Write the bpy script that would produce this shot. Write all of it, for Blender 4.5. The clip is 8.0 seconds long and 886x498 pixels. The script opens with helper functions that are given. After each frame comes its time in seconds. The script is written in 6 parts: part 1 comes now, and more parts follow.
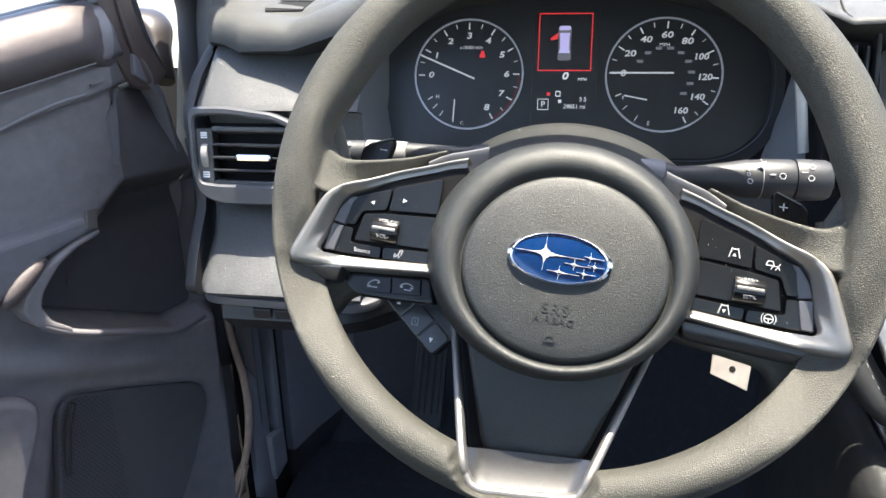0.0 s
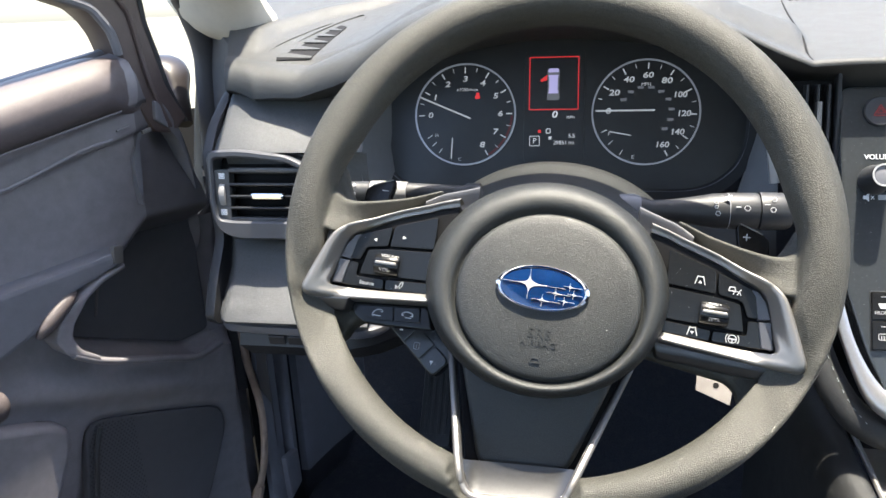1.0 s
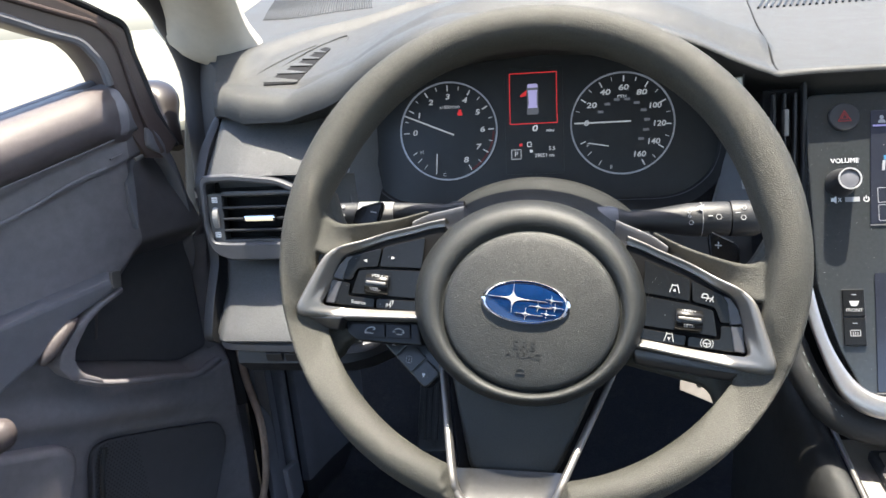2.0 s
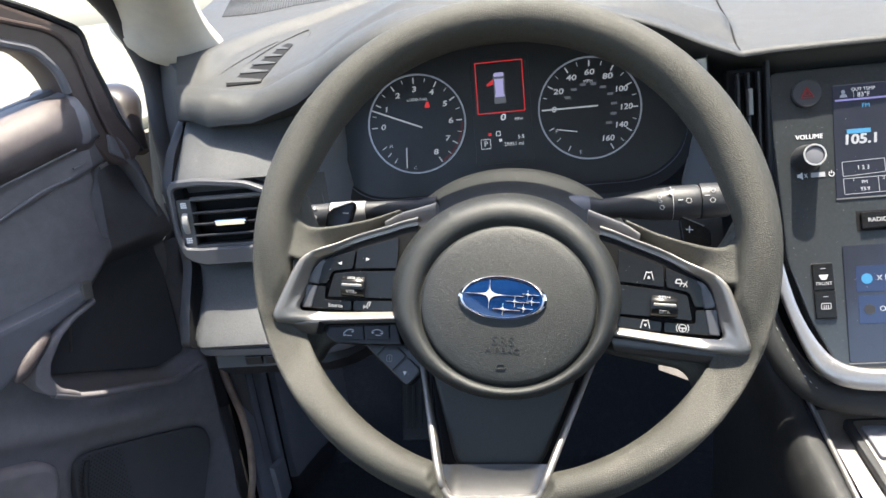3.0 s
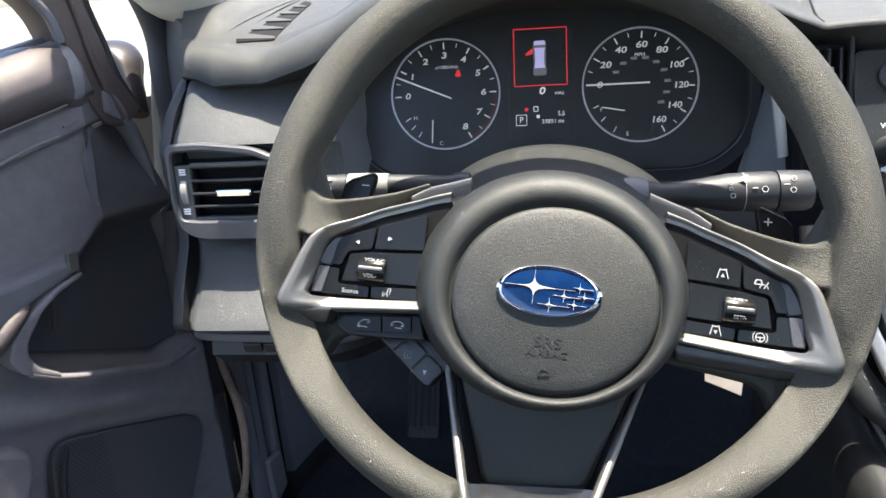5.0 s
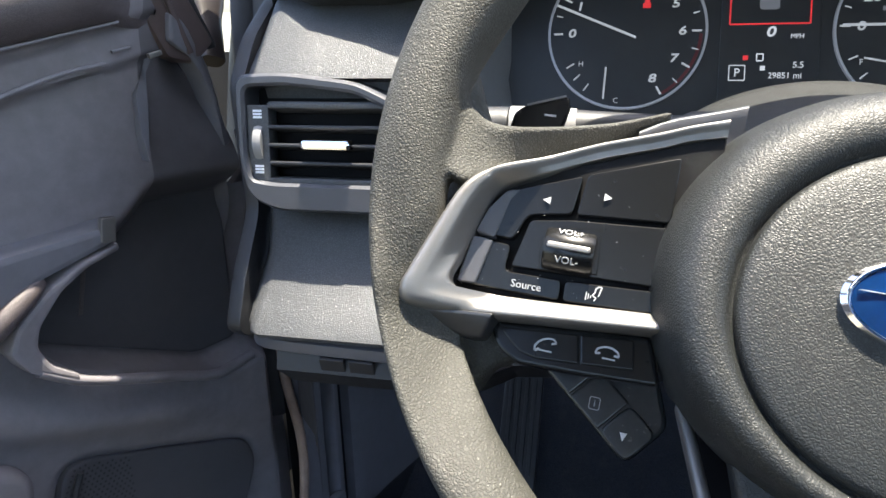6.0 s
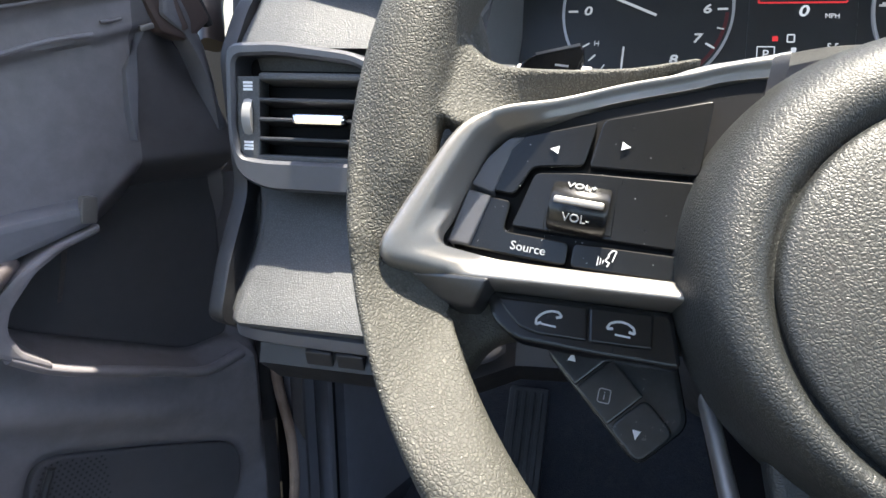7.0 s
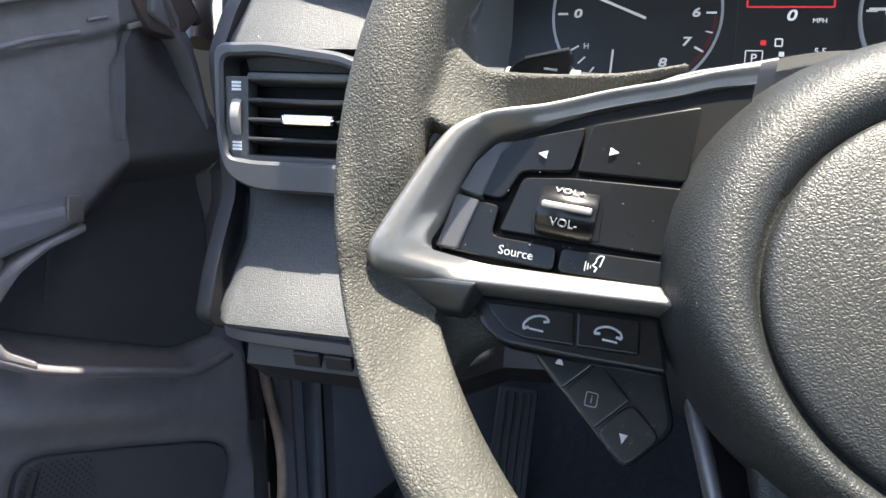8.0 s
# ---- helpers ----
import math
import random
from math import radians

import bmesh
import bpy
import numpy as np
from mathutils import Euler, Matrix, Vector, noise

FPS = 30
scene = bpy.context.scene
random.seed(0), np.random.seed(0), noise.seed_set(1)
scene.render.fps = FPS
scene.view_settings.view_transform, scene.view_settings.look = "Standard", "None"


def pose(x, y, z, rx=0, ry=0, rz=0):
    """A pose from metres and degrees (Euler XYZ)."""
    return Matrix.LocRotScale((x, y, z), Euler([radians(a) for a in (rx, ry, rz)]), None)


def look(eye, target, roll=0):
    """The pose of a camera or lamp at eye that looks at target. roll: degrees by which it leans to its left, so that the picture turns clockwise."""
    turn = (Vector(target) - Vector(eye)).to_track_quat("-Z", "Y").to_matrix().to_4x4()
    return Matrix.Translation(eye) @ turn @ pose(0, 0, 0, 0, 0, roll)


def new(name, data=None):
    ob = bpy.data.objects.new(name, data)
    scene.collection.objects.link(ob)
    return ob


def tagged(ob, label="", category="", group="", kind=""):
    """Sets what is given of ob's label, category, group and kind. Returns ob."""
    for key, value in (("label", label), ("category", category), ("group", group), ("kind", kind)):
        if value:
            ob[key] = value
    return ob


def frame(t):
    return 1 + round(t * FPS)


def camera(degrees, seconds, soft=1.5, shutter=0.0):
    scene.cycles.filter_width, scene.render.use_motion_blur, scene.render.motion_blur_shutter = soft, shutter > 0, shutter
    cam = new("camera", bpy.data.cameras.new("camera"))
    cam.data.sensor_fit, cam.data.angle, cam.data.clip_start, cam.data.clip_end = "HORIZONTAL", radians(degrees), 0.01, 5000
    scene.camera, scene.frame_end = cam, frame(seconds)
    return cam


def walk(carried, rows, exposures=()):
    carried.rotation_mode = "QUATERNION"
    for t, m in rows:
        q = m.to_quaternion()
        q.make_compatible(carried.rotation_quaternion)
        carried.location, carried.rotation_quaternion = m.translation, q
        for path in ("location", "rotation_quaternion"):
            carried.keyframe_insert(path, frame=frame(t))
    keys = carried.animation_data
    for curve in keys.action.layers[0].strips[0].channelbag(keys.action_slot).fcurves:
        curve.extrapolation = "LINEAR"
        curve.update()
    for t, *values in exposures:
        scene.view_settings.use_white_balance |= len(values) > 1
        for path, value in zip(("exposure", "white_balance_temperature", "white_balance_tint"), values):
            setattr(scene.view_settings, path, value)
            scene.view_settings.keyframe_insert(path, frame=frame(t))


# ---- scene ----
from mathutils.geometry import tessellate_polygon

cam = camera(62.6, 8.0)
PATH = [
    (0.0, (-0.0031, -0.4348, 1.1040), (-0.0835, 0.0273, 0.9307), -1.05),
    (0.5, (0.0092, -0.4586, 1.1221), (-0.0791, 0.0044, 0.9551), -1.78),
    (1.0, (0.0156, -0.4784, 1.1286), (-0.0728, -0.0129, 0.9691), -2.36),
    (1.5, (0.0214, -0.4976, 1.1375), (-0.0666, -0.0310, 0.9809), -3.24),
    (3.0, (0.0260, -0.4917, 1.1583), (-0.0419, -0.0270, 0.9867), -6.81),
    (3.5, (0.0252, -0.4885, 1.1567), (-0.0330, -0.0252, 0.9781), -7.10),
    (4.0, (0.0233, -0.4843, 1.1549), (-0.0290, -0.0214, 0.9732), -6.55),
    (4.2, (0.0247, -0.4830, 1.1540), (-0.0286, -0.0204, 0.9719), -6.19),
    (5.3, (-0.0353, -0.3734, 1.1012), (-0.1190, 0.0886, 0.9294), -3.09),
    (5.5, (-0.0614, -0.3327, 1.0796), (-0.1590, 0.1280, 0.9116), -2.69),
    (6.0, (-0.1002, -0.2531, 1.0375), (-0.2151, 0.2069, 0.8787), -1.51),
    (6.5, (-0.1042, -0.2262, 1.0155), (-0.2257, 0.2357, 0.8677), -0.57),
    (7.0, (-0.1009, -0.2235, 1.0060), (-0.2235, 0.2389, 0.8604), -0.11),
    (7.5, (-0.0995, -0.2233, 1.0067), (-0.2190, 0.2400, 0.8614), 0.23),
    (8.0, (-0.1005, -0.2225, 1.0074), (-0.2163, 0.2414, 0.8612), 0.39),
]
EXPOSURES = [(0.0, 2.40), (1.5, 2.12), (3.0, 2.03), (4.2, 2.06), (5.5, 2.20), (6.5, 2.40), (8.0, 2.46)]
walk(cam, [(t, look(eye, target, roll)) for t, eye, target, roll in PATH], exposures=EXPOSURES)

# ---- light: clear sky, high sun a little to the right of the car ----
SUN = Vector((0.10, 0.05, 0.99)).normalized()
world = bpy.data.worlds.new("world")
scene.world = world
world.use_nodes = True
sky = world.node_tree.nodes.new("ShaderNodeTexSky")
sky.sky_type = 'NISHITA'
sky.sun_disc = False
sky.dust_density = 2.0
sky.sun_elevation = math.asin(SUN.z)
sky.sun_rotation = math.atan2(SUN.x, SUN.y)
world.node_tree.nodes["Background"].inputs["Strength"].default_value = 0.15
world.node_tree.links.new(sky.outputs[0], world.node_tree.nodes["Background"].inputs["Color"])
lamp = bpy.data.lights.new("sun", 'SUN')
lamp.energy, lamp.angle, lamp.color = 4.3, radians(0.53), (1.0, 0.925, 0.78)
sun = new("sun", lamp)
sun.matrix_world = Matrix.Translation((1, 0, 4)) @ SUN.to_track_quat("Z", "Y").to_matrix().to_4x4()


# ---- materials ----
def material(name, base, rough=0.5, metal=0.0, grain=None, bump=0.0, mottle=0.12, noise_scale=60.0, coat=0.0, spec=0.5, glow=None, glow_strength=1.0):
    """A procedural surface. grain: cells per metre of an embossed hide grain; bump: its depth; mottle: how far the colour and gloss vary."""
    m = bpy.data.materials.new(name)
    m.use_nodes = True
    nt = m.node_tree
    n, link = nt.nodes, nt.links.new
    b = n["Principled BSDF"]
    b.inputs["Base Color"].default_value = (*base, 1)
    b.inputs["Roughness"].default_value = rough
    b.inputs["Metallic"].default_value = metal
    b.inputs["Coat Weight"].default_value = coat
    b.inputs["Coat Roughness"].default_value = 0.04
    b.inputs["Specular IOR Level"].default_value = spec
    tc = n.new("ShaderNodeTexCoord")
    if mottle > 0:
        big = n.new("ShaderNodeTexNoise")
        big.inputs["Scale"].default_value = noise_scale
        big.inputs["Detail"].default_value = 8
        big.inputs["Roughness"].default_value = 0.65
        link(tc.outputs["Object"], big.inputs["Vector"])
        ramp = n.new("ShaderNodeMapRange")
        ramp.inputs["From Min"].default_value, ramp.inputs["From Max"].default_value = 0.3, 0.7
        ramp.inputs["To Min"].default_value, ramp.inputs["To Max"].default_value = 1 - mottle, 1 + mottle
        link(big.outputs["Fac"], ramp.inputs["Value"])
        mul = n.new("ShaderNodeVectorMath")
        mul.operation = 'SCALE'
        mul.inputs[0].default_value = base
        link(ramp.outputs[0], mul.inputs["Scale"])
        link(mul.outputs[0], b.inputs["Base Color"])
        mr = n.new("ShaderNodeMath")
        mr.operation = 'MULTIPLY'
        mr.inputs[1].default_value = rough
        link(ramp.outputs[0], mr.inputs[0])
        link(mr.outputs[0], b.inputs["Roughness"])
    if grain:
        warp = n.new("ShaderNodeTexNoise")
        warp.inputs["Scale"].default_value = grain * 0.5
        warp.inputs["Detail"].default_value = 2
        link(tc.outputs["Object"], warp.inputs["Vector"])
        add = n.new("ShaderNodeMixRGB")
        add.blend_type = 'LINEAR_LIGHT'
        add.inputs["Fac"].default_value = 0.55 / grain
        link(tc.outputs["Object"], add.inputs[1])
        link(warp.outputs["Color"], add.inputs[2])
        cell = n.new("ShaderNodeTexVoronoi")
        cell.feature = 'DISTANCE_TO_EDGE'
        cell.inputs["Scale"].default_value = grain
        link(add.outputs[0], cell.inputs["Vector"])
        top = n.new("ShaderNodeMapRange")
        top.interpolation_type = 'SMOOTHSTEP'
        top.inputs["From Max"].default_value = 0.30
        link(cell.outputs["Distance"], top.inputs["Value"])
        if mottle > 0:
            # grain creases darkened in the colour, for grime and the shade between cells
            crease_tone = n.new("ShaderNodeMapRange")
            crease_tone.inputs["To Min"].default_value, crease_tone.inputs["To Max"].default_value = 0.66, 1.06
            link(top.outputs[0], crease_tone.inputs["Value"])
            both = n.new("ShaderNodeMath")
            both.operation = 'MULTIPLY'
            link(ramp.outputs[0], both.inputs[0])
            link(crease_tone.outputs[0], both.inputs[1])
            link(both.outputs[0], mul.inputs["Scale"])
        fold = n.new("ShaderNodeTexNoise")
        fold.inputs["Scale"].default_value = grain * 0.9
        fold.inputs["Detail"].default_value = 4
        fold.inputs["Roughness"].default_value = 0.6
        link(tc.outputs["Object"], fold.inputs["Vector"])
        mix = n.new("ShaderNodeMath")
        mix.operation = 'MULTIPLY_ADD'
        mix.inputs[1].default_value = 0.7
        link(fold.outputs["Fac"], mix.inputs[0])
        link(top.outputs[0], mix.inputs[2])
        bp = n.new("ShaderNodeBump")
        bp.inputs["Strength"].default_value = min(1.0, bump * 1.0)
        bp.inputs["Distance"].default_value = 0.28 / grain
        link(mix.outputs[0], bp.inputs["Height"])
        link(bp.outputs[0], b.inputs["Normal"])
    elif bump > 0:
        fine = n.new("ShaderNodeTexNoise")
        fine.inputs["Scale"].default_value = 1600
        fine.inputs["Detail"].default_value = 3
        link(tc.outputs["Object"], fine.inputs["Vector"])
        bp = n.new("ShaderNodeBump")
        bp.inputs["Strength"].default_value = bump
        bp.inputs["Distance"].default_value = 0.0004
        link(fine.outputs["Fac"], bp.inputs["Height"])
        link(bp.outputs[0], b.inputs["Normal"])
    if glow:
        b.inputs["Emission Color"].default_value = (*glow, 1)
        b.inputs["Emission Strength"].default_value = glow_strength
    return m


RIM = material("grained_urethane", (0.0490, 0.0476, 0.0390), 0.66, grain=800, bump=0.56, mottle=0.05)
PAD = material("grained_cover", (0.0195, 0.0212, 0.0206), 0.50, grain=900, bump=0.36, mottle=0.05)
EMBOSS = material("embossed_plastic", (0.030, 0.031, 0.031), 0.35, mottle=0.05)
DASH = material("soft_dash_skin", (0.043, 0.044, 0.043), 0.60, grain=800, bump=0.30, mottle=0.10)
FASCIA = material("fascia_plastic", (0.072, 0.075, 0.079), 0.55, grain=700, bump=0.35, mottle=0.08)
VENTGREY = material("vent_frame_plastic", (0.060, 0.062, 0.072), 0.42, bump=0.2, mottle=0.08)
DARK = material("dark_plastic", (0.022, 0.023, 0.026), 0.50, bump=0.3, mottle=0.10)
BLACK = material("matt_black", (0.010, 0.010, 0.011), 0.75, spec=0.15, mottle=0.1)
GLOSS = material("piano_black", (0.009, 0.009, 0.009), 0.24, spec=0.34, mottle=0.04, noise_scale=300)
PADDARK = material("black_leather", (0.018, 0.019, 0.020), 0.58, grain=900, bump=0.35, mottle=0.08)
STACKBLACK = material("stack_gloss", (0.030, 0.034, 0.037), 0.25, coat=0.2, mottle=0.12, noise_scale=300)
SILVER = material("silver_paint", (0.46, 0.445, 0.435), 0.36, metal=0.85, mottle=0.06, noise_scale=400)
# gunmetal of the lower covers; also the foot's silver, dimmed in colour
GUN = material("gunmetal_dimmed_silver", (0.085, 0.085, 0.088), 0.38, metal=0.8, mottle=0.06, noise_scale=400)
SATIN = material("satin_silver", (0.250, 0.240, 0.230), 0.50, metal=0.84, mottle=0.03, noise_scale=900)
# fascia plastic made paler: bounced light on the cheeks put into the colour
CHEEK = material("bounce_lit_cheek", (0.17, 0.175, 0.19), 0.55, bump=0.3, mottle=0.08)
BRIGHT = material("bright_satin", (0.62, 0.62, 0.62), 0.35, metal=0.6, mottle=0.03)
CHROME = material("bright_chrome", (0.85, 0.85, 0.86), 0.10, metal=1.0, mottle=0.05)
# speaker cloth; also the colour that darkens the pocket as shade would
GRILLE_SHADE = material("speaker_cloth_pocket_shade", (0.075, 0.074, 0.082), 0.7, bump=0.4, mottle=0.12)
DOORSEAL = material("dark_seal_rubber", (0.050, 0.049, 0.053), 0.75, bump=0.2, mottle=0.12)
DOORMAT = material("door_plastic", (0.200, 0.188, 0.202), 0.48, bump=0.3, mottle=0.12)
DOORSHADE = material("door_shade_tone", (0.110, 0.104, 0.112), 0.52, bump=0.3, mottle=0.12)
DOORPAD = material("door_soft_pad", (0.120, 0.100, 0.100), 0.45, grain=900, bump=0.4, mottle=0.10)
FRAME = material("window_frame_coat", (0.080, 0.060, 0.057), 0.40, mottle=0.1)
PILLAR = material("pale_pillar_trim", (0.50, 0.47, 0.41), 0.8, bump=0.5, mottle=0.06)
CARPET = material("carpet", (0.025, 0.027, 0.036), 0.95, grain=400, bump=1.0, mottle=0.3)
FLANGE = material("slate_plastic_sky_sheen", (0.085, 0.086, 0.098), 0.45, bump=0.1, mottle=0.05)
KICK = material("kick_panel_plastic", (0.140, 0.142, 0.160), 0.55, bump=0.3, mottle=0.1)
TAN = material("tan_seal", (0.30, 0.22, 0.17), 0.55, mottle=0.25)
WHITE = material("white_print", (0.75, 0.76, 0.78), 0.5, mottle=0.05)
PRINT = material("soft_white_print", (0.42, 0.42, 0.43), 0.5, mottle=0.05)
ROLLTXT = material("roller_print", (0.30, 0.30, 0.31), 0.6, mottle=0.05)
KEYPRINT = material("key_print", (0.33, 0.33, 0.34), 0.5, mottle=0.05)
GREYPRINT = material("grey_print", (0.30, 0.31, 0.33), 0.5, mottle=0.05)
SCREENTXT = material("lit_white", (0.2, 0.2, 0.2), 0.5, mottle=0, glow=(0.75, 0.80, 0.88), glow_strength=0.15)
DIALTXT = material("dial_white", (0.28, 0.29, 0.31), 0.5, mottle=0, glow=(0.85, 0.90, 0.95), glow_strength=0.075)
DIALDIM = material("dial_grey", (0.05, 0.05, 0.06), 0.5, mottle=0, glow=(0.6, 0.65, 0.75), glow_strength=0.035)
REDLIT = material("lit_red", (0.2, 0.01, 0.01), 0.5, mottle=0, glow=(1.0, 0.05, 0.06), glow_strength=0.12)
REDDIM = material("red_print", (0.30, 0.02, 0.02), 0.5, mottle=0)
REDZONE = material("dark_red_print", (0.10, 0.012, 0.014), 0.5, mottle=0)
LILAC = material("lit_lilac", (0.2, 0.2, 0.3), 0.5, mottle=0, glow=(0.55, 0.50, 0.92), glow_strength=0.14)
VIOLET = material("lit_violet", (0.1, 0.1, 0.2), 0.5, mottle=0, glow=(0.45, 0.40, 0.90), glow_strength=0.12)
CYAN = material("lit_cyan", (0.02, 0.1, 0.2), 0.5, mottle=0, glow=(0.08, 0.42, 0.70), glow_strength=0.13)
SCREEN = material("display_glass", (0.016, 0.018, 0.024), 0.14, coat=0.2, mottle=0.1, glow=(0.12, 0.15, 0.30), glow_strength=0.025)
SCREEN2 = material("display_tile", (0.012, 0.016, 0.03), 0.15, mottle=0, glow=(0.08, 0.16, 0.45), glow_strength=0.06)
DIAL = material("dial_face", (0.020, 0.022, 0.025), 0.35, mottle=0.1)
BLUE = material("blue_enamel", (0.0015, 0.018, 0.075), 0.12, spec=0.5, coat=0.6, mottle=0.30, noise_scale=60)
STALK = material("pale_stalk", (0.26, 0.255, 0.25), 0.5, mottle=0.1)
METAL = material("primed_steel", (0.36, 0.325, 0.295), 0.45, metal=0.4, mottle=0.12)
CONCRETE = material("pale_concrete", (0.165, 0.156, 0.116), 0.9, bump=0.4, mottle=0.10, noise_scale=3)
PAINT = material("body_paint", (0.022, 0.017, 0.016), 0.40, metal=0.2, mottle=0.08)
LINER = material("headliner_cloth", (0.45, 0.43, 0.40), 0.95, bump=0.6, mottle=0.06)
GLASS = bpy.data.materials.new("clear_glass")
GLASS.use_nodes = True
GLASS.node_tree.nodes["Principled BSDF"].inputs["Transmission Weight"].default_value = 1.0
GLASS.node_tree.nodes["Principled BSDF"].inputs["Roughness"].default_value = 0.0
GLASS.node_tree.nodes["Principled BSDF"].inputs["IOR"].default_value = 1.02


# ---- mesh helpers ----
def thing(name, m, label, category, kind="", group=""):
    ob = new(name)
    ob.empty_display_size = 0.02
    ob.matrix_world = m
    return tagged(ob, label, category, group, kind)


def part(name, bm, mat, parent=None, label="", m=None, sharp=38):
    bmesh.ops.recalc_face_normals(bm, faces=bm.faces)
    me = bpy.data.meshes.new(name)
    bm.to_mesh(me)
    bm.free()
    me.materials.append(mat)
    for p in me.polygons:
        p.use_smooth = True
    me.set_sharp_from_angle(angle=radians(sharp))
    ob = new(name, me)
    if parent:
        ob.parent = parent
    if m:
        ob.matrix_basis = m
    if label:
        ob["label"] = label
    return ob


def smooth(a, b, x):
    t = min(1, max(0, (x - a) / (b - a)))
    return t * t * (3 - 2 * t)


def lerp(table, x):
    """Piecewise linear value at x of a table of (x, value)."""
    if x <= table[0][0]:
        return table[0][1]
    for (a, u), (b, v) in zip(table, table[1:]):
        if x <= b:
            return u + (v - u) * (x - a) / (b - a)
    return table[-1][1]


def rounded(poly, r, n=4):
    """The outline with its corners rounded by about r."""
    out = []
    k = len(poly)
    for i in range(k):
        a, b, c = (Vector(poly[j % k]).to_2d() for j in (i - 1, i, i + 1))
        p = b + (a - b).normalized() * min(r, (a - b).length * 0.45)
        q = b + (c - b).normalized() * min(r, (c - b).length * 0.45)
        for s in range(n + 1):
            t = s / n
            out.append((p * (1 - t) ** 2 + b * 2 * t * (1 - t) + q * t * t)[:])
    return out


def area(poly):
    return sum(a[0] * b[1] - b[0] * a[1] for a, b in zip(poly, poly[1:] + poly[:1])) / 2


def inset(poly, d):
    out, k = [], len(poly)
    s = 1 if area(poly) > 0 else -1
    for i in range(k):
        a, b, c = (Vector(poly[j % k]).to_2d() for j in (i - 1, i, i + 1))
        e, f = (b - a), (c - b)
        if e.length < 1e-9 or f.length < 1e-9:
            e = f = (c - a)
        e.normalize(), f.normalize()
        nrm = Vector((-e.y - f.y, e.x + f.x))
        nrm = nrm / max(0.6, nrm.length ** 2 / 2) if nrm.length > 1e-6 else nrm
        out.append((b + nrm * d * s)[:])
    return out


def slab(poly, z0, z1, bevel=0.0008, lift=None, bm=None, both=False):
    """A plate with the outline poly from z0 to z1 and a rounded upper edge. lift(x, y) raises it."""
    bm = bm or bmesh.new()
    f = lift or (lambda x, y: 0.0)
    steps = [(0, z0), (0, z1 - bevel), (bevel * 0.3, z1 - bevel * 0.3), (bevel, z1), (bevel + 0.4 * min(bevel, 0.0012), z1)]
    if both:
        steps = [(bevel, z0), (bevel * 0.3, z0 + bevel * 0.3), (0, z0 + bevel)] + steps[1:]
    rings = []
    for d, z in steps:
        pts = inset(poly, d) if d else poly
        rings.append([bm.verts.new((x, y, z + f(x, y))) for x, y in pts])
    for a, b in zip(rings, rings[1:]):
        for i in range(len(a)):
            j = (i + 1) % len(a)
            bm.faces.new((a[i], a[j], b[j], b[i]))
    for ring, flip in ((rings[0], True), (rings[-1], False)):
        for tri in fill([v.co.to_2d() for v in ring]):
            try:
                bm.faces.new([ring[i] for i in (tri[::-1] if flip else tri)])
            except ValueError:
                pass
    return bm


def fill(pts):
    """Triangles that fill an outline."""
    return tessellate_polygon([[Vector((p.x, p.y, 0)) for p in pts]])


def box(x0, x1, y0, y1, z0, z1, r=0.002, bevel=0.001, bm=None):
    return slab(rounded([(x0, y0), (x1, y0), (x1, y1), (x0, y1)], r, 3), z0, z1, bevel, bm=bm, both=True)


def loft(rings, closed=False, caps=False, bm=None):
    bm = bm or bmesh.new()
    vs = [[bm.verts.new(p) for p in r] for r in rings]
    for a, b in zip(vs, vs[1:]):
        k = len(a)
        for i in range(k if closed else k - 1):
            j = (i + 1) % k
            bm.faces.new((a[i], a[j], b[j], b[i]))
    if caps:
        bm.faces.new(vs[0][::-1])
        bm.faces.new(vs[-1])
    return bm


def curve_points(path, n):
    """A smooth line through the points of path."""
    ps = [Vector(p) for p in path]
    ps = [2 * ps[0] - ps[1]] + ps + [2 * ps[-1] - ps[-2]]
    out = []
    for i in range(1, len(ps) - 2):
        a, b, c, d = ps[i - 1:i + 3]
        for s in range(n):
            t = s / n
            out.append(0.5 * (2 * b + (c - a) * t + (2 * a - 5 * b + 4 * c - d) * t * t + (3 * b - a - 3 * c + d) * t ** 3))
    return out + [ps[-2]]


def sweep(path, w, h, up=(0, 0, 1), n=6, seg=14, power=2.0, taper=None, bm=None):
    """A bar of half-width w and half-height h along a smooth path; power squares its section."""
    pts = curve_points(path, n)
    rings = []
    for i, p in enumerate(pts):
        t = (pts[min(i + 1, len(pts) - 1)] - pts[max(i - 1, 0)]).normalized()
        s = t.cross(Vector(up)).normalized()
        u = s.cross(t)
        k = taper(i / (len(pts) - 1)) if taper else 1
        ring = []
        for j in range(seg):
            a = 2 * math.pi * j / seg
            c, q = math.cos(a), math.sin(a)
            c = math.copysign(abs(c) ** (2 / power), c)
            q = math.copysign(abs(q) ** (2 / power), q)
            ring.append(p + s * c * w * k + u * q * h * k)
        rings.append(ring)
    return loft(rings, closed=True, caps=True, bm=bm)


def revolve(profile, n=64, sx=1.0, sy=1.0, cx=0.0, cy=0.0, bm=None):
    """A body of rotation about z from (radius, z) points, stretched by sx and sy and moved to cx, cy."""
    rings = [[(cx + sx * r * math.cos(2 * math.pi * i / n), cy + sy * r * math.sin(2 * math.pi * i / n), z) for i in range(n)] for r, z in profile]
    return loft(rings, closed=True, caps=True, bm=bm)


def ring_bar(r, w, h, n=72, bm=None):
    """A flat ring of radius r, w wide and h high."""
    return revolve_closed([(r - w / 2, 0), (r - w / 2, h), (r + w / 2, h), (r + w / 2, 0)], n, bm)


